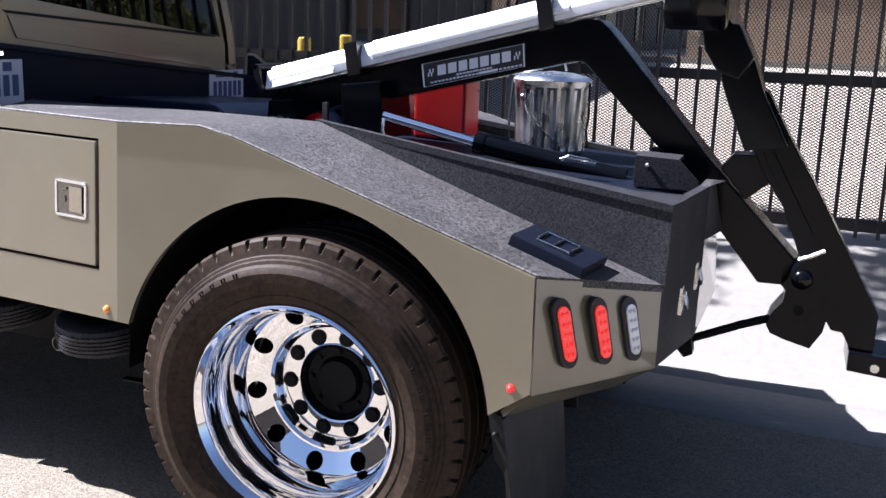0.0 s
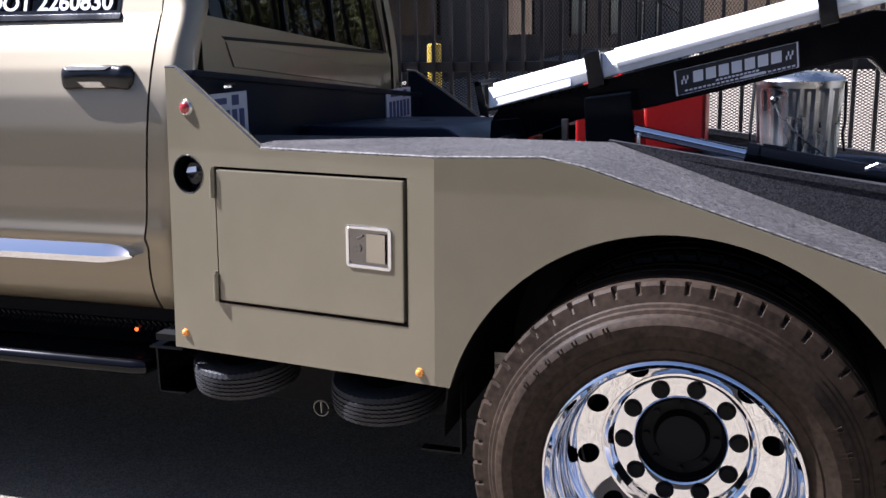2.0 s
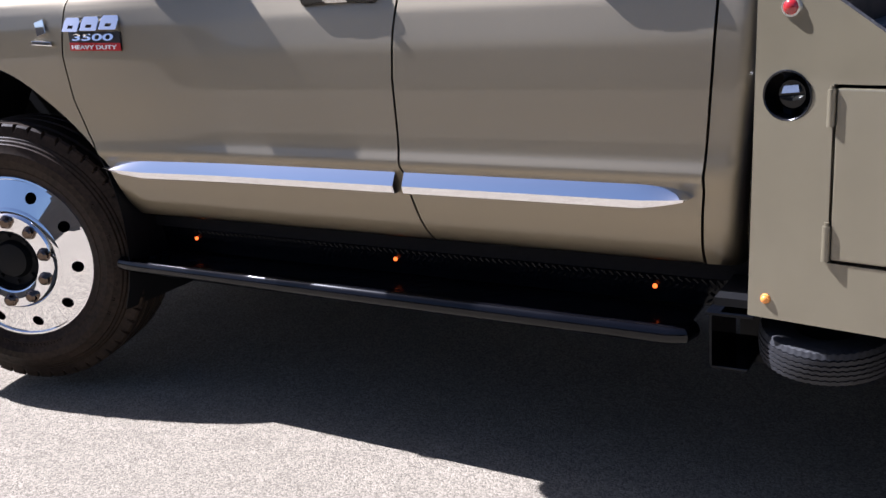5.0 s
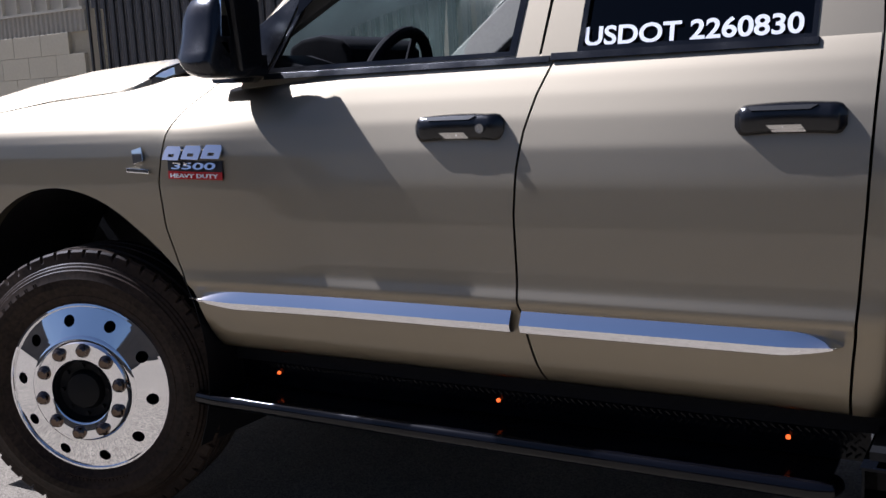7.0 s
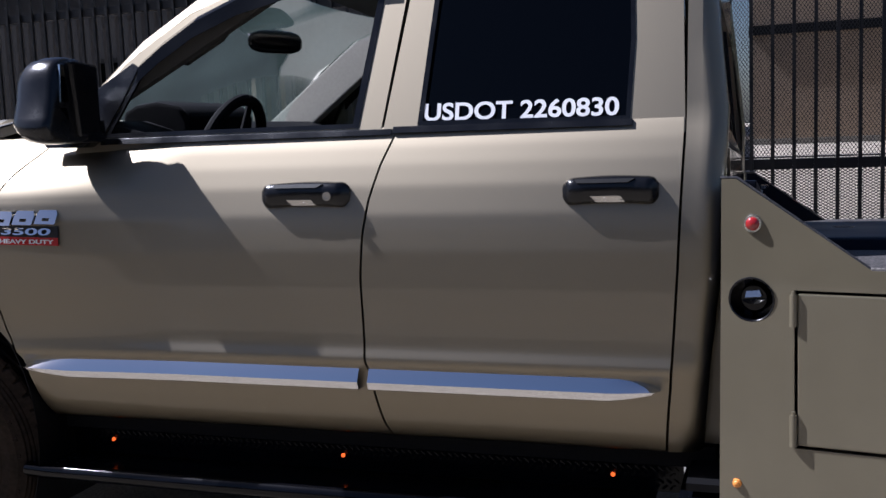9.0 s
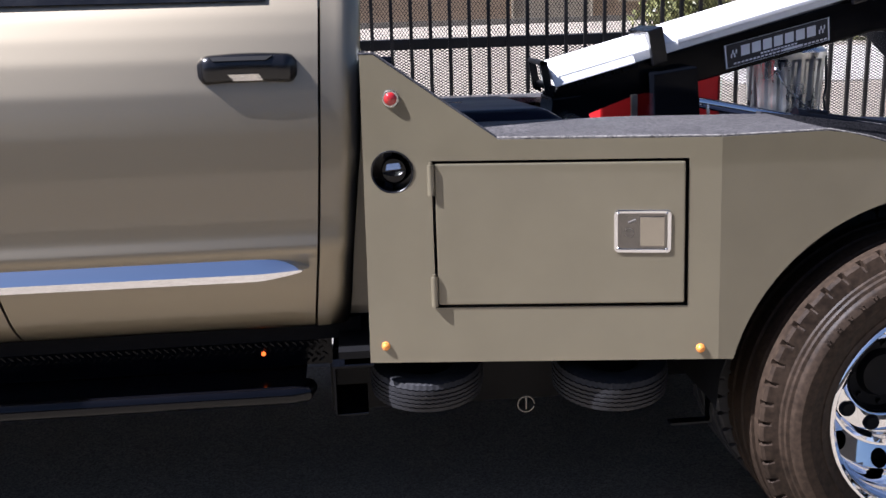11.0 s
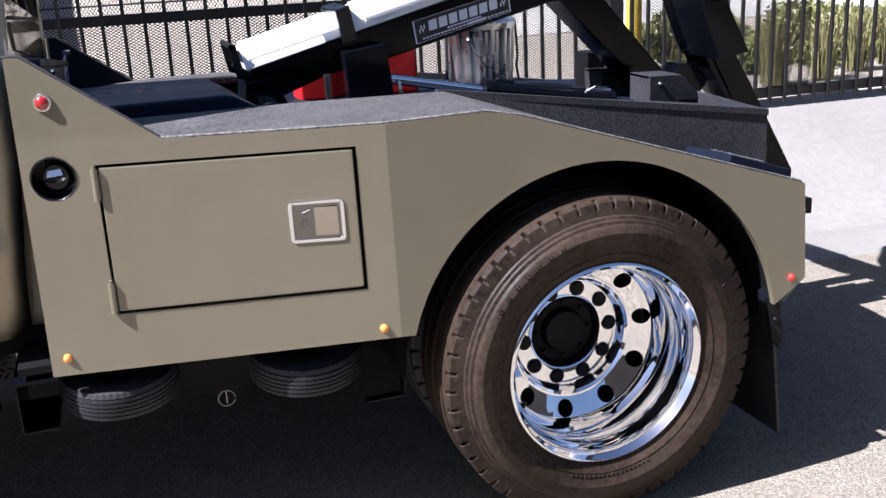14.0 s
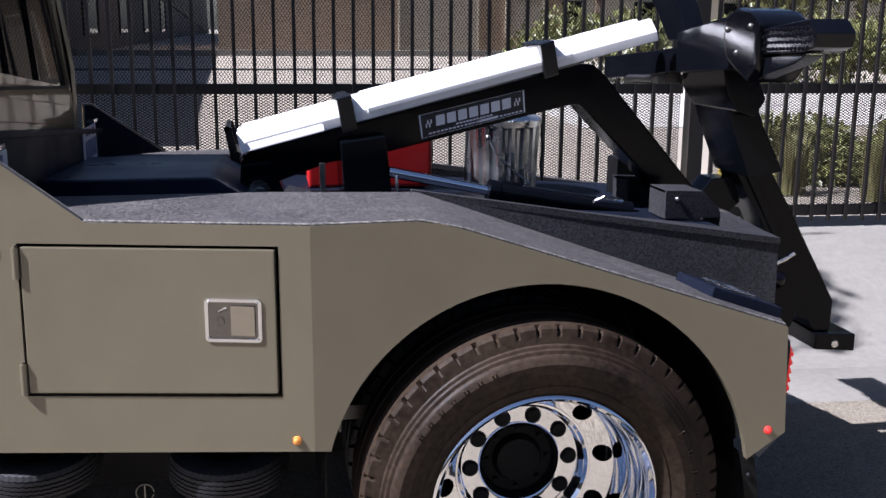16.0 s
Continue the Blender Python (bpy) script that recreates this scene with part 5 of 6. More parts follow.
bm = bmesh.new()
prism(bm, [on_side(-2.337, 1.292, 0.003), on_side(-2.125, 1.284, 0.003), on_side(-2.125, 1.228, 0.003), on_side(-2.335, 1.235, 0.003)], (0, -0.004, 0))
badge = part("door_badge", bm, SIGNBLACK, bpy.data.objects["front_door"], "chrome, black and red model badge", bevel=0.001)
bm = bmesh.new()
prism(bm, [on_side(-2.335, 1.258, 0.004), on_side(-2.125, 1.25, 0.004), on_side(-2.125, 1.226, 0.004), on_side(-2.335, 1.233, 0.004)], (0, -0.0045, 0))
part("badge_stripe", bm, BADGERED, badge)
bm = bmesh.new()
for k in range(3):
    x0, x1 = -2.337 + k * 0.0715, -2.337 + k * 0.0715 + 0.067
    o = [on_side(x0 + 0.006, 1.336, -0.004), on_side(x1 - 0.006, 1.334, -0.004), on_side(x1, 1.322, 0.0), on_side(x1, 1.292, 0.013), on_side(x0, 1.295, 0.013), on_side(x0, 1.324, 0.0)]
    h = [on_side(x0 + 0.022, 1.312, 0.0045), on_side(x1 - 0.022, 1.311, 0.0045), on_side(x1 - 0.022, 1.302, 0.0085), on_side(x0 + 0.022, 1.303, 0.0085)]
    plate_hole(bm, o, [h], (0, -0.006, 0))
part("badge_letters", bm, CHROME, badge, "chrome block shapes", bevel=0.0)


def side_text(txt, x0, x1, z0, z1, m, parent, name, out=0.009, lean=0.0, tilt=0.0):
    """Built-in letters fitted to a box on the side, facing the street."""
    me = letters(txt, 1.0, 0.02)
    xs = [v.co.x for v in me.vertices]
    ys = [v.co.y for v in me.vertices]
    sx, sy = (x1 - x0) / (max(xs) - min(xs)), (z1 - z0) / (max(ys) - min(ys))
    for v in me.vertices:
        x, z = x0 + (v.co.x - min(xs)) * sx, z0 + (v.co.y - min(ys)) * sy + lean * ((v.co.x - min(xs)) * sx)
        base = by(x, z) if z < 1.53 else wy(z)
        v.co = (x, base - out - v.co.z * 0.04 - tilt * (z1 - z), z)
    return place(name, me, m, parent, sharp=30)


side_text("3500", -2.315, -2.145, 1.264, 1.285, CHROME, badge, "badge_number", 0.006, -0.03, 0.35)
side_text("HEAVY DUTY", -2.325, -2.138, 1.237, 1.25, WHITE, badge, "badge_lettering", 0.0092, -0.03)
bm = bmesh.new()
prism(bm, [on_side(-2.50, 1.325, 0.003), on_side(-2.455, 1.335, 0.003), on_side(-2.445, 1.29, 0.003), on_side(-2.49, 1.28, 0.003)], (0, -0.006, 0))
prism(bm, [on_side(-2.525, 1.268, 0.003), on_side(-2.425, 1.262, 0.003), on_side(-2.425, 1.248, 0.003), on_side(-2.525, 1.254, 0.003)], (0, -0.005, 0))
part("fender_badge", bm, CHROME, bpy.data.objects["front_fender"], "small chrome fender badge", bevel=0.0015)
side_text("USDOT 2260830", -0.981, -0.437, 1.556, 1.606, WHITE, bpy.data.objects["rear_door"], "window_lettering", 0.0, -0.012)

# hood, grille and bumper, roof, glass
bm = bmesh.new()
rows = []
for i in range(25):
    x = -3.78 + (-2.30 + 3.78) * i / 24
    zt = fender_top(x)
    row = []
    for k in range(21):
        s = k / 20
        y = 0.30 + (2 * YC - 0.60) * s
        zs = lerp_table([(-3.82, 1.512), (-3.45, 1.567), (-3.1, 1.604), (-2.8, 1.62), (-2.3, 1.63)], x)
        row.append((x, y, zt + 0.004 + (zs - zt) * smooth(-0.02, 0.16, min(y - 0.30, 2 * YC - 0.30 - y)) + 0.03 * math.sin(math.pi * s)))
    rows.append(row)
grid(bm, rows)
thick(bm, (0, 0, -0.03))
part("hood", bm, PAINT, truck, "khaki hood, shut", sharp=50)
for side in (False, True):
    bm = bmesh.new()
    rows = []
    for k in range(5):
        t = k / 4
        rows.append([(x, by(x, fender_top(x)) + (0.294 - by(x, fender_top(x))) * t, fender_top(x) + 0.008 * math.sin(math.pi * t) + 0.002 * t) for x in [-3.75 + 1.42 * i / 24 for i in range(25)]])
    grid(bm, rows)
    thick(bm, (0, 0, -0.03))
    part("fender_top", bm, PAINT, truck, mirror=side, sharp=60)
# black strip laid in for the shaded gap between hood and fender
bm = bmesh.new()
pipe(bm, [(x, 0.297, fender_top(x) + 0.006) for x in [-3.74 + 1.4 * i / 24 for i in range(25)]], 0.006, 6)
part("hood_gap_strip", bm, MATTBLACK, truck)
bm = bmesh.new()
box(bm, -3.80, -3.74, 0.14, 2 * YC - 0.14, 0.72, 1.40)
part("grille", bm, CHROME, truck, "chrome front grille", bevel=0.03)
bm = bmesh.new()
box(bm, -3.95, -3.78, 0.1, 2 * YC - 0.1, 0.5, 0.74)
part("front_bumper", bm, CHROME, truck, "chrome front bumper", bevel=0.04)
# roof with a rail along each side
PIL = [(-2.16, 1.62), (-2.10, 1.74), (-1.96, 1.87), (-1.78, 1.985), (-1.58, 2.055), (-1.35, 2.085), (-0.9, 2.095), (-0.45, 2.08), (-0.30, 2.03)]
for side in (False, True):
    bm = bmesh.new()
    rows = [[(x, wy(z - 0.05) + 0.004 + d, z - 0.055 + e) for x, z in PIL] for d, e in ((0.0, -0.006), (0.012, 0.014), (0.032, 0.034), (0.062, 0.05), (0.10, 0.06))]
    grid(bm, rows)
    thick(bm, (0, 0.02, -0.02))
    part("roof_rail", bm, PAINT, truck, mirror=side, sharp=60)
bm = bmesh.new()
rows = []
for x, z in PIL[4:]:
    rows.append([(x, wy(z - 0.05) + 0.09 + (2 * YC - 2 * (wy(z - 0.05) + 0.09)) * k / 16, z + 0.008 + 0.03 * math.sin(math.pi * k / 16)) for k in range(17)])
grid(bm, rows)
thick(bm, (0, 0, -0.03))
part("roof", bm, PAINT, truck, "khaki cab roof", sharp=60)
bm = bmesh.new()
rows = []
for x, z in PIL[:5]:
    rows.append([(x - 0.10 * math.sin(math.pi * k / 16), wy(z - 0.05) + 0.09 + (2 * YC - 2 * (wy(z - 0.05) + 0.09)) * k / 16, z) for k in range(17)])
grid(bm, rows)
thick(bm, (0.004, 0, -0.004))
wind = part("windshield", bm, DUSTY, truck, "clear windshield glass", sharp=60)
wind.visible_shadow = False
# back of the cab with its window
bm = bmesh.new()
LEAN = 0.045        # the kerb side of the truck stands lower
bw = [(-0.171, 0.31, 1.53), (-0.171, 2 * YC - 0.31, 1.53 - LEAN * 1.6), (-0.205, 2 * YC - 0.43, 1.94 - LEAN * 1.5), (-0.205, 0.43, 1.94)]
prism(bm, [(-0.17, 0.27, 0.66), (-0.17, 2 * YC - 0.27, 0.66), (-0.17, 2 * YC - 0.27, 1.51 - LEAN * 1.6), (-0.17, 0.27, 1.51)], (-0.03, 0, 0))
plate_hole(bm, [(-0.172, 0.275, 1.508), (-0.172, 2 * YC - 0.275, 1.508 - LEAN * 1.6), (-0.21, 2 * YC - 0.40, 2.04), (-0.21, 0.40, 2.04)], [bw], (-0.03, 0, 0))
back = part("cab_back", bm, PAINT, truck, "khaki cab back wall with a sliding window", sharp=40)
bm = bmesh.new()
prism(bm, [(-0.164, 0.40, 1.456), (-0.164, 2 * YC - 0.36, 1.456 - LEAN * 1.5), (-0.164, 2 * YC - 0.40, 1.38 - LEAN * 1.5), (-0.164, 0.44, 1.38)], (-0.012, 0, 0))
part("pressed_panel", bm, PAINT, back, bevel=0.004)
# black strip paints in the shade of the pressed groove
bm = bmesh.new()
prism(bm, [(-0.167, 0.38, 1.468), (-0.167, 2 * YC - 0.34, 1.468 - LEAN * 1.5), (-0.167, 2 * YC - 0.36, 1.457 - LEAN * 1.5), (-0.167, 0.40, 1.457)], (-0.008, 0, 0))
part("groove_shade_strip", bm, MATTBLACK, back)
bm = bmesh.new()
prism(bm, [Vector(p) + Vector((-0.012, 0, 0)) for p in bw], (-0.004, 0, 0))
part("rear_window", bm, TINT, back, "dark tinted rear cab window")
for y in (0.82, 1.22):
    bm = bmesh.new()
    prism(bm, [(-0.172, y, 1.535 - LEAN * y), (-0.172, y + 0.02, 1.535 - LEAN * y), (-0.206, y + 0.02, 1.93 - LEAN * y), (-0.206, y, 1.93 - LEAN * y)], (-0.012, 0, 0))
    part("window_bar", bm, PLASTIC, back)

# inside the cab
bm = bmesh.new()
box(bm, -2.30, -0.20, 0.24, 2 * YC - 0.24, 0.60, 0.66)
part("cab_floor", bm, INTERIOR, truck)
bm = bmesh.new()
prism(bm, xz([(-2.25, 1.0), (-1.86, 1.0), (-1.82, 1.4), (-1.90, 1.56), (-2.02, 1.6), (-2.25, 1.58)], 0.24), (0, 2 * YC - 0.48, 0))
dash = part("dashboard", bm, INTERIOR, truck, "dark grey dashboard", bevel=0.03)
bm = bmesh.new()
prism(bm, xz([(-2.13, 1.55), (-2.11, 1.635), (-2.06, 1.656), (-1.98, 1.664), (-1.89, 1.645), (-1.855, 1.61), (-1.87, 1.5)], 0.42), (0, 0.42, 0))
part("instrument_hood", bm, INTERIOR, dash, bevel=0.018)
bm = bmesh.new()
q = Matrix.Translation((-1.83, 0.62, 1.49)) @ Euler((0, radians(-68), 0)).to_matrix().to_4x4()
pipe(bm, [(0.185 * math.cos(a), 0.185 * math.sin(a), 0) for a in (2 * math.pi * i / 32 for i in range(33))], 0.02, 10)
for a in (0.2, 2.94, 4.3, 5.1):
    rod(bm, (0.05 * math.cos(a), 0.05 * math.sin(a), -0.02), (0.18 * math.cos(a), 0.18 * math.sin(a), 0), 0.012, 8)
lathe(bm, [(0.0, 0.012), (0.05, 0.008), (0.07, -0.01), (0.06, -0.04), (0, -0.05)], 20, (0, 0, 0), "z")
rod(bm, (0, 0, -0.03), (0.02, 0, -0.25), 0.035, 12)
bmesh.ops.transform(bm, matrix=q, verts=bm.verts)
part("steering_wheel", bm, INTERIOR, dash, "dark four-spoke steering wheel")
for y0, y1 in ((0.34, 0.88), (1.18, 1.72)):
    bm = bmesh.new()
    prism(bm, xz([(-1.55, 0.95), (-1.05, 0.92), (-1.02, 1.06), (-1.5, 1.12)], y0), (0, y1 - y0, 0))
    prism(bm, xz([(-1.12, 1.02), (-0.98, 1.02), (-0.82, 1.62), (-0.92, 1.64)], y0), (0, y1 - y0, 0))
    prism(bm, xz([(-0.92, 1.66), (-0.83, 1.66), (-0.80, 1.82), (-0.88, 1.82)], y0 + 0.14), (0, y1 - y0 - 0.28, 0))
    part("seat", bm, INTERIOR, truck, "dark cloth front seat", bevel=0.03)
bm = bmesh.new()
prism(bm, xz([(-0.62, 0.95), (-0.28, 0.95), (-0.25, 1.62), (-0.36, 1.62), (-0.42, 1.1), (-0.62, 1.1)], 0.34), (0, 1.38, 0))
part("rear_bench", bm, INTERIOR, truck, bevel=0.02)
bm = bmesh.new()
bmesh.ops.create_uvsphere(bm, u_segments=28, v_segments=16, radius=1.0)
for v in bm.verts:
    v.co = Vector((0.022 * v.co.x, 0.135 * math.copysign(abs(v.co.y) ** 0.6, v.co.y), 0.045 * math.copysign(abs(v.co.z) ** 0.7, v.co.z)))
bmesh.ops.transform(bm, matrix=Matrix.Translation((-1.885, 1.1, 1.9)) @ Matrix.Rotation(radians(-22), 4, "Z"), verts=bm.verts)
mirror_in = part("rear_view_mirror", bm, PLASTIC, truck, "black inside rear-view mirror", sharp=60)
bm = bmesh.new()
rod(bm, (-1.89, 1.1, 1.92), (-1.93, 1.1, 1.98), 0.014, 8)
part("stalk", bm, PLASTIC, mirror_in)
for side in (False, True):
    bm = bmesh.new()
    if side:
        beam(bm, (-2.235, 0.41, 1.56), (-1.66, 0.46, 1.985), 0.05, 0.15)
    else:
        beam(bm, (-2.26, 0.30, 1.57), (-1.45, 0.42, 2.02), 0.05, 0.06)
    # the far pillar gets a paler trim colour that paints in its sunlight
    g = part("pillar_trim", bm, LITTRIM if side else TRIM, truck, "grey pillar trim", mirror=side, bevel=0.01)
    if side:
        continue
    bm = bmesh.new()
    pipe(bm, [(-1.93, 0.42, 1.80), (-1.88, 0.46, 1.79), (-1.75, 0.47, 1.86), (-1.66, 0.44, 1.93)], 0.016, 8)
    part("grab_handle", bm, TRIM, g, mirror=side)
bm = bmesh.new()
prism(bm, [(-1.55, 0.42, 2.03), (-0.32, 0.40, 2.03), (-0.32, 2 * YC - 0.4, 2.03), (-1.55, 2 * YC - 0.42, 2.03)], (0, 0, 0.01))
part("headliner", bm, TRIM, truck)


# ---- deck ----
bm = bmesh.new()
prism(bm, xz([(-0.1, 1.02), (-0.1, 1.04), (1.0, 1.04), (2.1, 0.975), (2.1, 0.955), (1.0, 1.02)], 0.40), (0, 2 * YC - 0.80, 0))
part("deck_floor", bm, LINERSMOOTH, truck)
bm = bmesh.new()
prism(bm, [(-0.10, 0.085, 0.7), (-0.10, 2 * YC - 0.085, 0.7), (-0.10, 2 * YC - 0.085, 1.36 - LEAN * 1.9), (-0.10, 0.085, 1.36)], (-0.02, 0, 0))
prism(bm, [(-0.125, 0.085, 1.378), (-0.125, 2 * YC - 0.085, 1.378 - LEAN * 1.9), (-0.125, 2 * YC - 0.085, 1.358 - LEAN * 1.9), (-0.125, 0.085, 1.358)], (0.035, 0, 0))
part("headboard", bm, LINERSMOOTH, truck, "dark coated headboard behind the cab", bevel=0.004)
for y0, z0 in ((0.088, 1.155), (1.535, 1.094)):
    bm = bmesh.new()
    box(bm, -0.099, -0.094, y0, y0 + 0.29, z0, z0 + 0.15)
    pl = part("number_plate", bm, PLATEWHITE, truck, "white number plate with dark blue bars", bevel=0.0015)
    for a, b, c, d in [(0.03 + k * 0.042, 0.058 + k * 0.042, 0.03, 0.1) for k in range(6)] + [(0.05, 0.17, 0.118, 0.136), (0.2, 0.24, 0.112, 0.142)]:
        bm = bmesh.new()
        box(bm, -0.0945, -0.093, y0 + a, y0 + b, z0 + c, z0 + d)
        part("plate_bar", bm, INK, pl)
    bm = bmesh.new()
    box(bm, -0.098, -0.07, y0 + 0.12, y0 + 0.18, z0 + 0.165, z0 + 0.178)
    part("plate_lamp", bm, CHROME, pl, bevel=0.003)
bm = bmesh.new()
prism(bm, xz([(-0.097, 1.03), (-0.097, 1.168), (0.40, 1.17), (0.43, 1.163), (0.53, 1.10), (0.58, 1.03)], 0.74), (0, 0.91, 0))
part("deck_tank", bm, TANKM, truck, "smooth dark boxed tank on the deck", bevel=0.012)
for side in (False, True):
    bm = bmesh.new()
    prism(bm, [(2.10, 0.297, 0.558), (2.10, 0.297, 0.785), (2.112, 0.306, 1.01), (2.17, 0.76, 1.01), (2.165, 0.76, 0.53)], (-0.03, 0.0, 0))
    part("tail_face", bm, SHADELINER, truck, "textured tail of the wrecker body with its shade put into the colour", mirror=side)
    for y, z in ((0.53, 0.70), (0.70, 0.74)):
        x = 2.10 + (y - 0.297) * 0.14
        bm = bmesh.new()
        box(bm, x - 0.005, x + 0.006, y - 0.03, y + 0.03, z - 0.04, z + 0.04)
        pipe(bm, [(x + 0.008, y - 0.018, z + 0.02), (x + 0.016, y - 0.018, z - 0.01), (x + 0.018, y, z - 0.026), (x + 0.016, y + 0.018, z - 0.01), (x + 0.008, y + 0.018, z + 0.02)], 0.006, 6)
        part("chain_ring", bm, STEEL, truck, "bright safety-chain ring", mirror=side)
bm = bmesh.new()
prism(bm, [(2.165, 0.76, 0.535), (2.17, 0.76, 0.84), (2.205, YC, 0.84), (2.17, 2 * YC - 0.76, 0.84), (2.165, 2 * YC - 0.76, 0.535), (2.20, YC, 0.63)], (-0.03, 0, 0))
part("tail_plate", bm, BOXPAINT, truck)
bm = bmesh.new()
prism(bm, [(2.165, 0.76, 0.84), (2.17, 0.76, 1.01), (2.205, YC, 1.01), (2.17, 2 * YC - 0.76, 1.01), (2.165, 2 * YC - 0.76, 0.84), (2.205, YC, 0.84)], (-0.03, 0, 0))
part("tail_cap", bm, LINER, truck)
for side in (False, True):
    bm = bmesh.new()
    prism(bm, xz([(1.935, 0.99), (1.935, 1.09), (2.07, 1.085), (2.135, 1.02), (2.14, 0.99)], 0.76), (0, 0.012, 0))
    prism(bm, xz([(1.935, 0.99), (1.935, 1.09), (1.947, 1.09), (1.947, 0.99)], 0.77), (0, 0.14, 0))
    prism(bm, xz([(1.935, 1.078), (1.935, 1.09), (2.07, 1.085), (2.07, 1.073)], 0.77), (0, 0.14, 0))
    br = part("guide_bracket", bm, SHADELINER, truck, "grey angled guide bracket on the deck edge", mirror=side, bevel=0.002)
    bm = bmesh.new()
    bmesh.ops.create_icosphere(bm, subdivisions=2, radius=0.008, matrix=Matrix.Translation((1.975, 0.757, 1.06)))
    part("bolt", bm, STEEL, br, mirror=side)

# ---- boom ----
Y0, Y1 = 1.02, 1.20
S = 0.249


def bz(x, off=0.0):
    return 1.291 + S * (x - 0.837) + off


bm = bmesh.new()
prism(bm, xz([(0.50, bz(0.50, -0.145)), (0.50, bz(0.50, -0.03)), (0.53, bz(0.53)), (1.70, bz(1.70, 0.004)), (1.745, 1.508), (1.785, 1.475), (2.20, 1.005), (2.47, 0.73), (2.44, 0.665), (2.335, 0.663), (2.20, 0.825), (2.025, 1.04), (1.70, 1.365), (1.655, 1.362), (1.014, 1.206), (0.80, 1.17)], Y0), (0, Y1 - Y0, 0))
boom = part("boom", bm, BLACK, truck, "black box-section wrecker boom with a bent rear leg", bevel=0.008)
bm = bmesh.new()
q = [(1.111, 1.331), (1.492, 1.419), (1.499, 1.34), (1.122, 1.249)]
prism(bm, xz(q, Y0 - 0.001), (0, -0.003, 0))
sign = part("sign_plate", bm, SIGNBLACK, boom, "black and silver maker's sign with a white border")
bm = bmesh.new()
c = Vector((sum(p[0] for p in q) / 4, sum(p[1] for p in q) / 4))
o1 = [c + (Vector(p) - c) * 0.985 for p in q]
i1 = [c + Vector(((Vector(p) - c).x * 0.96, (Vector(p) - c).y * 0.96)) for p in q]
plate_hole(bm, [(p.x, Y0 - 0.0045, p.y) for p in o1], [[(p.x, Y0 - 0.0045, p.y) for p in i1]], (0, -0.001, 0))
dx, dz = Vector((0.381, 0.0885)).normalized(), Vector((-0.06, 0.9)).normalized()


def sign_bar(u0, u1, v0, v1):
    a = Vector(q[3])
    pts = [a + dx * u + dz * v for u, v in ((u0, v0), (u1, v0), (u1, v1), (u0, v1))]
    prism(bm, [(p.x, Y0 - 0.0045, p.y) for p in pts], (0, -0.001, 0))


for k in range(7):
    sign_bar(0.058 + k * 0.0405, 0.09 + k * 0.0405, 0.032, 0.068)
for k in range(24):
    if 13 <= k <= 17:
        continue
    sign_bar(0.03 + k * 0.0145, 0.04 + k * 0.0145, 0.009, 0.0145)
sign_bar(0.215, 0.285, 0.008, 0.0165)
for k in range(11):
    sign_bar(0.13 + k * 0.0125, 0.139 + k * 0.0125, 0.02, 0.026)
for u in (0.02, 0.345):
    for k in range(4):
        sign_bar(u + k * 0.006, u + 0.005 + k * 0.006, 0.034 + (k % 2) * 0.012, 0.048 + (k % 2) * 0.012)
part("sign_print", bm, WHITE, sign, "silver bars and border")

# pale aluminium axle tubes strapped on the boom
ALONG = Vector((1.46, 0, 0.378)).normalized()
UPRIGHT = Vector((-ALONG.z, 0, ALONG.x))


def tube_length(u0, u1, section):
    """A length of eight-sided tube along the boom; the section gives depth and height over the lower edge."""
    b = bmesh.new()
    base = Vector((0.505, 0, 1.212))
    prism(b, [base + ALONG * u0 + Vector((0, y, 0)) + UPRIGHT * v for y, v in section], ALONG * (u1 - u0))
    return b


for ya in (0.985, 1.12):
    tube = part("axle_tube", tube_length(0.02, 1.515, [(ya, 0.0), (ya, 0.034), (ya + 0.034, 0.079), (ya + 0.06, 0.079), (ya + 0.09, 0.036), (ya + 0.09, 0.0)]), ALU, boom, "white painted dolly axle tube", bevel=0.004)
    part("axle_sleeve", tube_length(0.0, 0.29, [(ya - 0.012, 0.0), (ya - 0.01, 0.012), (ya + 0.03, 0.068), (ya + 0.064, 0.068), (ya + 0.096, 0.03), (ya + 0.096, 0.0)]), ALU, tube, "white end sleeve of the tube", bevel=0.003)
    part("axle_sleeve", tube_length(0.45, 1.19, [(ya - 0.006, 0.02), (ya - 0.006, 0.037), (ya + 0.031, 0.084), (ya + 0.063, 0.084), (ya + 0.094, 0.04), (ya + 0.094, 0.02)]), ALU, tube, bevel=0.003)
for x in (0.872, 1.578):
    bm = bmesh.new()
    z = 1.225 + 0.262 * (x - 0.5)
    for w in (0.026,):
        prism(bm, [(x - w, 0.965, z - 0.05), (x + w, 0.965, z - 0.035), (x + w - 0.022, 0.965, z + 0.085), (x - w - 0.022, 0.965, z + 0.07)], (0, 0.26, 0))
    part("strap", bm, PLASTIC, boom, "black strap clamp", bevel=0.006)
bm = bmesh.new()
prism(bm, xz([(0.47, 1.19), (0.50, 1.18), (0.475, 1.30), (0.45, 1.30)], 0.97), (0, 0.012, 0))
prism(bm, xz([(0.47, 1.19), (0.50, 1.18), (0.475, 1.30), (0.45, 1.30)], 1.20), (0, 0.012, 0))
rod(bm, (0.46, 0.97, 1.295), (0.46, 1.21, 1.295), 0.01, 8)
rod(bm, (0.49, 0.96, 1.21), (0.49, 1.22, 1.21), 0.012, 8)
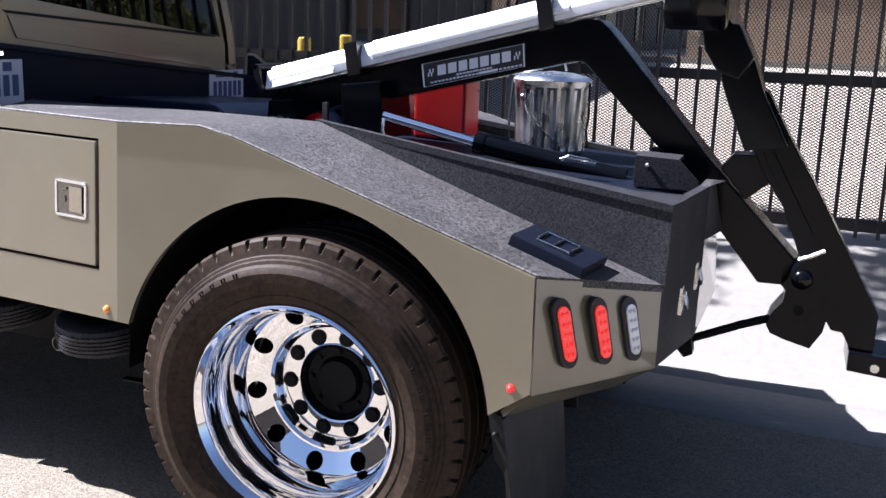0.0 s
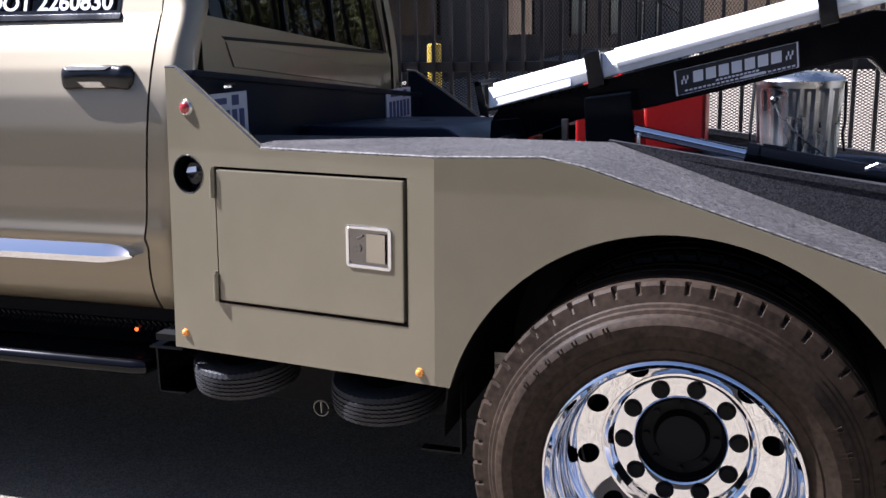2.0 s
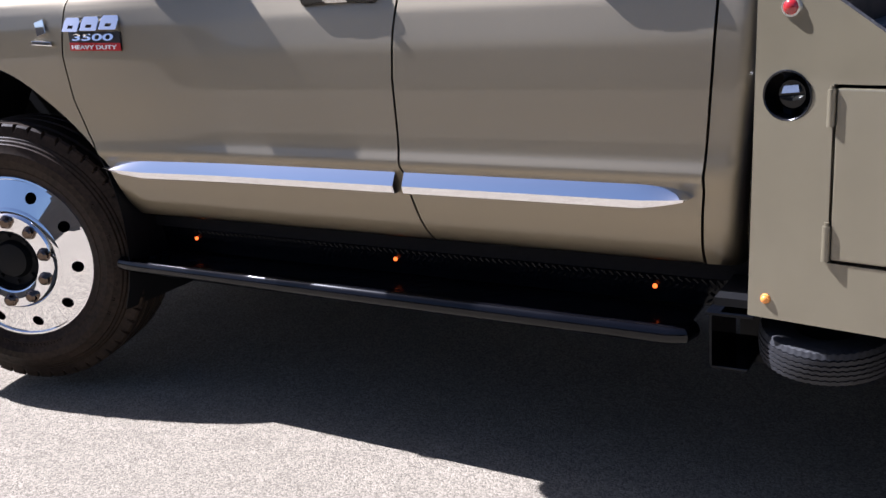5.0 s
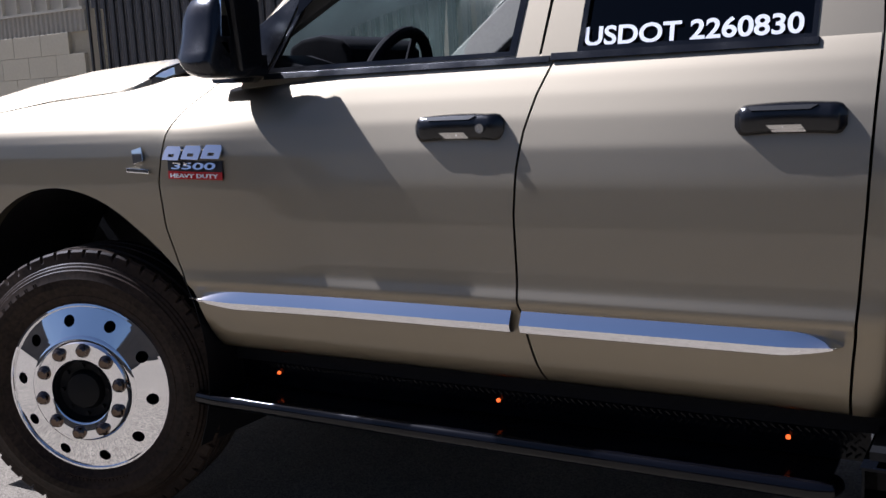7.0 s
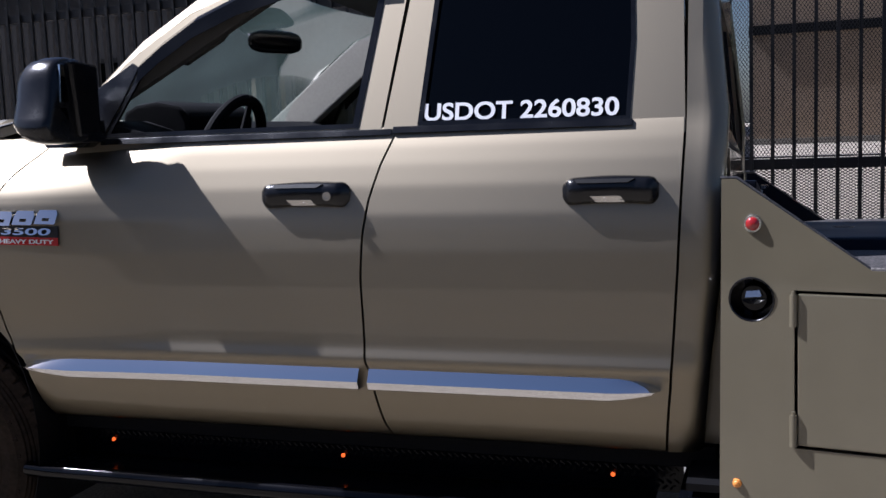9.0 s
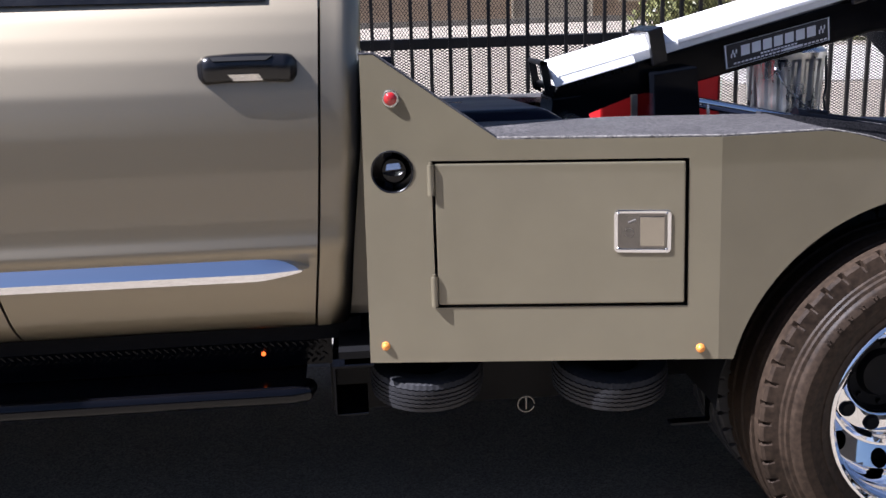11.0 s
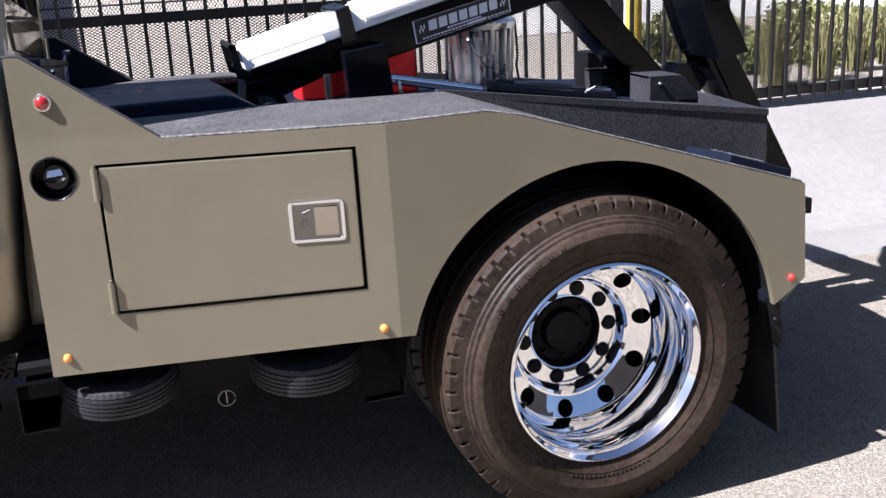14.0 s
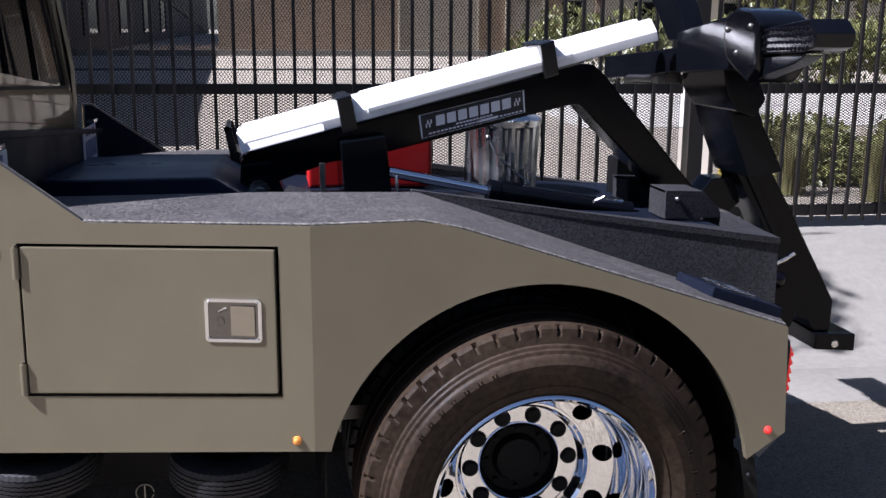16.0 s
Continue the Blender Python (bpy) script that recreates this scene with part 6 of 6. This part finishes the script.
for k in range(8):
    prism(bm, xz([(0.56 + k * 0.032, 1.205 + k * 0.0085), (0.58 + k * 0.032, 1.21 + k * 0.0085), (0.576 + k * 0.032, 1.222 + k * 0.0085), (0.556 + k * 0.032, 1.217 + k * 0.0085)], 1.0), (0, 0.01, 0))
part("roller_end", bm, MATTBLACK, boom)
# boom foot, winch block, ram
bm = bmesh.new()
prism(bm, xz([(0.49, 1.04), (0.50, 1.17), (0.60, 1.18), (0.66, 1.04)], 1.0), (0, 0.22, 0))
part("boom_foot", bm, BLACK, boom, bevel=0.006)
bm = bmesh.new()
prism(bm, xz([(0.845, 1.05), (0.835, 1.25), (0.99, 1.27), (1.01, 1.06)], 0.93), (0, 0.28, 0))
part("winch_block", bm, BLACK, boom, bevel=0.008)
bm = bmesh.new()
prism(bm, xz([(0.765, 1.04), (0.762, 1.18), (0.782, 1.18), (0.782, 1.04)], 0.93), (0, 0.02, 0))
part("upright", bm, DULLSTEEL, boom)
bm = bmesh.new()
rod(bm, (0.56, 0.93, 1.085), (0.56, 1.25, 1.085), 0.035, 16)
rod(bm, (0.56, 0.92, 1.085), (0.56, 0.93, 1.085), 0.018, 12)
part("foot_pin", bm, STEEL, boom)
bm = bmesh.new()
prism(bm, [(0.60, 0.9, 1.05), (0.73, 0.9, 1.05), (0.73, 0.96, 1.085), (0.66, 0.96, 1.105)], (0.0, 0.03, -0.02))
part("winch_guard", bm, SHADELINER, boom)
bm = bmesh.new()
rod(bm, (1.0, 0.95, 1.145), (1.40, 0.95, 1.062), 0.019, 20)
ram = part("ram_rod", bm, CHROME, boom, "bright chrome ram rod")
bm = bmesh.new()
rod(bm, (1.36, 0.95, 1.072), (1.88, 0.95, 0.985), 0.036, 24)
rod(bm, (1.35, 0.95, 1.074), (1.385, 0.95, 1.067), 0.04, 24)
rod(bm, (1.40, 0.945, 1.10), (1.47, 0.945, 1.09), 0.008, 8)
part("ram_barrel", bm, BLACK, ram, "glossy black hydraulic ram barrel")
bm = bmesh.new()
pipe(bm, [(1.02, 0.9, 1.14), (1.02, 0.89, 1.10), (1.03, 0.9, 1.05)], 0.006, 6)
part("hose_hook", bm, STEEL, boom)
bm = bmesh.new()
rod(bm, (1.70, 0.80, 1.06), (1.80, 0.82, 1.045), 0.008, 8)
pipe(bm, [(1.69, 0.79, 1.055), (1.72, 0.78, 1.07), (1.78, 0.80, 1.06), (1.80, 0.83, 1.05), (1.74, 0.83, 1.05), (1.69, 0.80, 1.05)], 0.004, 6)
part("shackle", bm, STEEL, boom)

# ---- wheel-lift: folded arm, pivot and the cross tube over the tail ----
ARM = [(2.492, 0.997), (2.71, 0.619), (2.707, 0.497), (2.64, 0.497), (2.609, 0.55), (2.575, 0.554), (2.558, 0.581), (2.551, 0.542), (2.517, 0.484), (2.442, 0.502), (2.391, 0.52), (2.376, 0.547), (2.385, 0.577), (2.42, 0.629), (2.425, 0.668), (2.409, 0.685), (2.463, 0.766), (2.388, 0.943), (2.344, 1.003), (2.25, 1.17), (2.20, 1.30), (2.31, 1.30), (2.387, 1.165)]
bm = bmesh.new()
prism(bm, xz(ARM, 0.93), (0, 0.16, 0))
lift = part("lift_arm", bm, BLACK, truck, "black folded wheel-lift arm behind the tail", bevel=0.004)
bm = bmesh.new()
prism(bm, xz([(2.633, 0.50), (2.633, 0.436), (2.80, 0.422), (2.80, 0.49)], 0.90), (0, 0.22, 0))
part("lift_foot", bm, BLACK, lift, bevel=0.005)
bm = bmesh.new()
rod(bm, (2.715, 0.897, 0.455), (2.715, 0.905, 0.455), 0.014, 16)
part("foot_hole", bm, STEEL, lift)
# sleeve round the upper arm, with its collar
bm = bmesh.new()
prism(bm, xz([(2.14, 1.42), (2.255, 1.42), (2.30, 1.30), (2.36, 1.19), (2.385, 1.14), (2.26, 1.12), (2.19, 1.28)], 0.80), (0, 0.28, 0))
part("sleeve", bm, BLACK, lift, bevel=0.006)
bm = bmesh.new()
prism(bm, xz([(2.105, 1.50), (2.215, 1.50), (2.265, 1.40), (2.225, 1.335), (2.16, 1.36), (2.12, 1.42)], 0.73), (0, 0.36, 0))
part("collar", bm, BLACK, lift, bevel=0.008)
bm = bmesh.new()
prism(bm, [(2.29, 0.92, 1.15), (2.32, 0.92, 1.16), (2.49, 0.92, 0.86), (2.46, 0.92, 0.845)], (0, 0.02, 0))
part("arm_rail", bm, BLACK, lift, bevel=0.003)
# pivot boss with its cap and the bright weld above it
bm = bmesh.new()
lathe(bm, [(0.0, -0.024), (0.018, -0.022), (0.03, -0.012), (0.034, 0.0), (0.034, 0.02)], 24, (2.472, 0.928, 0.711), "y")
part("pivot_boss", bm, GLOSSBLACK, lift)
bm = bmesh.new()
rod(bm, (2.471, 0.926, 0.607), (2.471, 0.94, 0.607), 0.016, 16)
part("pin_hole", bm, MATTBLACK, lift)
bm = bmesh.new()
pipe(bm, [(2.455, 0.925, 0.775), (2.49, 0.922, 0.79), (2.53, 0.925, 0.812)], 0.007, 6)
part("weld_bead", bm, STEEL, lift, "bright worn weld")
bm = bmesh.new()
pipe(bm, [(2.43, 1.0, 0.57), (2.3, 1.0, 0.52), (2.12, 1.0, 0.44)], 0.014, 10)
part("tilt_rod", bm, MATTBLACK, lift)
bm = bmesh.new()
prism(bm, xz([(2.08, 0.43), (2.095, 0.47), (2.14, 0.47), (2.15, 0.40), (2.12, 0.385)], 0.97), (0, 0.07, 0))
part("rod_lug", bm, MATTBLACK, lift, bevel=0.004)
bm = bmesh.new()
prism(bm, xz([(2.18, 1.04), (2.22, 1.09), (2.30, 1.09), (2.34, 1.0), (2.27, 0.94)], 1.01), (0, 0.12, 0))
part("rest_block", bm, BLACK, lift, bevel=0.005)


def yz(pts, x):
    return [(x, p[0], p[1]) for p in pts]


# the cross tube runs over the whole width, its near end carries the wheel-grid arm
bm = bmesh.new()
prism(bm, yz([(0.55, 1.515), (0.55, 1.60), (1.80, 1.515), (1.81, 1.42)], 2.06), (0.12, 0, 0))
cross = part("cross_tube", bm, BLACK, lift, "glossy black cross tube", bevel=0.006)
bm = bmesh.new()
prism(bm, yz([(0.585, 1.505), (0.59, 1.675), (1.0, 1.622), (1.0, 1.478)], 2.045), (0.15, 0, 0))
part("tube_sleeve", bm, BLACK, cross, bevel=0.006)
bm = bmesh.new()
prism(bm, yz([(0.61, 1.60), (0.605, 1.672), (0.53, 1.697), (0.43, 1.685), (0.37, 1.65), (0.376, 1.52), (0.43, 1.468), (0.58, 1.535)], 2.03), (0.17, 0, 0))
knuckle = part("knuckle", bm, GLOSSBLACK, cross, "glossy black folding knuckle", bevel=0.022)
bm = bmesh.new()
for y, z in ((0.42, 1.64), (0.57, 1.63), (0.5, 1.56)):
    bmesh.ops.create_icosphere(bm, subdivisions=2, radius=0.01, matrix=Matrix.Translation((2.03, y, z)))
ob = part("knuckle_bolts", bm, DULLSTEEL, knuckle)
ob["kind"] = "stuff"
bm = bmesh.new()
box(bm, 1.955, 2.03, 1.30, 1.42, 0.975, 1.13)
part("chain_box", bm, MATTBLACK, truck, bevel=0.006)
bm = bmesh.new()
prism(bm, yz([(0.41, 1.632), (0.13, 1.66), (0.085, 1.62), (0.095, 1.583), (0.15, 1.567), (0.41, 1.555)], 2.05), (0.12, 0, 0))
arm = part("wheel_grid_arm", bm, GLOSSBLACK, cross, "black wheel-grid arm with a knurled face", bevel=0.008)
bm = bmesh.new()
for i in range(14):
    for j in range(4):
        y = 0.395 - i * 0.0205 - (0.01 if j % 2 else 0)
        bmesh.ops.create_icosphere(bm, subdivisions=1, radius=0.0062, matrix=Matrix.Translation((2.05, y, 1.572 + j * 0.0185 + (0.4 - y) * 0.03)))
studs = part("knurling", bm, GLOSSBLACK, arm)
studs["kind"] = "stuff"
bm = bmesh.new()
prism(bm, yz([(0.45, 1.548), (0.41, 1.484), (0.36, 1.50), (0.21, 1.535), (0.15, 1.562)], 2.06), (0.06, 0, 0))
part("latch_finger", bm, BLACK, cross, bevel=0.004)
bm = bmesh.new()
prism(bm, yz([(1.16, 1.59), (0.99, 1.60), (1.107, 1.737), (1.3, 1.95), (1.5, 1.95), (1.347, 1.744)], 2.08), (0.08, 0, 0))
part("latch_arm", bm, BLACK, cross, bevel=0.006)
bm = bmesh.new()
prism(bm, yz([(1.58, 1.457), (1.58, 1.41), (1.14, 1.435), (1.14, 1.48)], 2.07), (0.06, 0, 0))
rod(bm, (2.06, 1.25, 1.447), (2.06, 1.5, 1.437), 0.014, 10)
part("lock_pin", bm, DULLSTEEL, cross)


# ---- loose things on the deck ----
def trash_can(c, r, h):
    t = thing("trash_can", c, "ribbed galvanized steel trash can with a lid on the truck deck", "trash can")
    bm = bmesh.new()
    prof = [(0.0, 0.0), (r * 0.92, 0.0), (r * 0.94, 0.012), (r * 0.93, 0.03), (r * 0.96, h * 0.5), (r, h - 0.03), (r * 1.03, h - 0.02), (r * 1.03, h)]
    lathe(bm, [(a, b + c[2]) for a, b in prof], 72, (c[0], c[1], 0), "z", wob=lambda k, i: (0.004 if (k // 2) % 2 else -0.004) if 2 < i < 6 else 0)
    part("body", bm, GALV, t, sharp=25)
    bm = bmesh.new()
    lathe(bm, [(a, b + c[2]) for a, b in ((r * 1.06, h - 0.012), (r * 1.07, h + 0.004), (r * 1.0, h + 0.016), (r * 0.9, h + 0.02), (r * 0.55, h + 0.032), (0.0, h + 0.038))], 48, (c[0], c[1], 0), "z")
    lid = part("lid", bm, GALV, t, "domed galvanized lid")
    bm = bmesh.new()
    pipe(bm, [(c[0] - 0.05, c[1], c[2] + h + 0.04), (c[0] - 0.04, c[1], c[2] + h + 0.075), (c[0] + 0.04, c[1], c[2] + h + 0.075), (c[0] + 0.05, c[1], c[2] + h + 0.04)], 0.006, 6)
    part("lid_handle", bm, GALV, lid)
    bm = bmesh.new()
    a = Vector((c[0] - 0.085, c[1] - r * 0.8, c[2] + h * 0.78))
    bmesh.ops.create_icosphere(bm, subdivisions=2, radius=0.012, matrix=Matrix.Translation(a))
    pipe(bm, [a, a + Vector((0.02, -0.02, -0.05)), a + Vector((0.1, -0.03, -0.13)), a + Vector((0.17, 0.0, -0.18))], 0.003, 6)
    part("side_handle", bm, STEEL, t)
    bm = bmesh.new()
    pipe(bm, [(c[0] + r * 1.05, c[1] - 0.03, c[2] + h), (c[0] + r * 1.08, c[1] - 0.04, c[2] + h * 0.5), (c[0] + r * 1.03, c[1] - 0.04, c[2] + 0.09), (c[0] + r * 1.1, c[1] - 0.04, c[2] + 0.03)], 0.005, 6)
    part("bungee_cord", bm, DARKRUBBER, t, "black bungee cord")
    bm = bmesh.new()
    pipe(bm, [(c[0] - r * 1.05, c[1] - 0.03, c[2] + h), (c[0] - r * 1.1, c[1] - 0.04, c[2] + h * 0.45), (c[0] - r * 1.1, c[1] - 0.04, c[2] + 0.03)], 0.006, 6)
    part("bungee_cord", bm, DARKRUBBER, t, "black bungee cord")


trash_can((1.51, 1.40, 1.012), 0.142, 0.268)


def fuel_can(x0, x1, y0, y1, z0, z1):
    t = thing("fuel_can", ((x0 + x1) / 2, (y0 + y1) / 2, z0), "bright red plastic fuel can on the truck deck", "fuel can", group="red fuel cans")
    bm = bmesh.new()
    w = x1 - x0
    prism(bm, xz([(x0, z0), (x1, z0), (x1, z1 - 0.02), (x1 - w * 0.1, z1), (x0 + w * 0.3, z1), (x0, z1 - 0.05)], y0), (0, y1 - y0, 0))
    part("body", bm, RED, t, bevel=0.014)
    bm = bmesh.new()
    pipe(bm, [(x0 + w * 0.35, (y0 + y1) / 2, z1 - 0.01), (x0 + w * 0.4, (y0 + y1) / 2, z1 + 0.03), (x1 - w * 0.2, (y0 + y1) / 2, z1 + 0.03), (x1 - w * 0.15, (y0 + y1) / 2, z1 - 0.01)], 0.011, 8)
    part("handle", bm, RED, t)


fuel_can(0.99, 1.205, 1.27, 1.45, 1.04, 1.29)
fuel_can(0.74, 0.92, 1.29, 1.47, 1.04, 1.30)
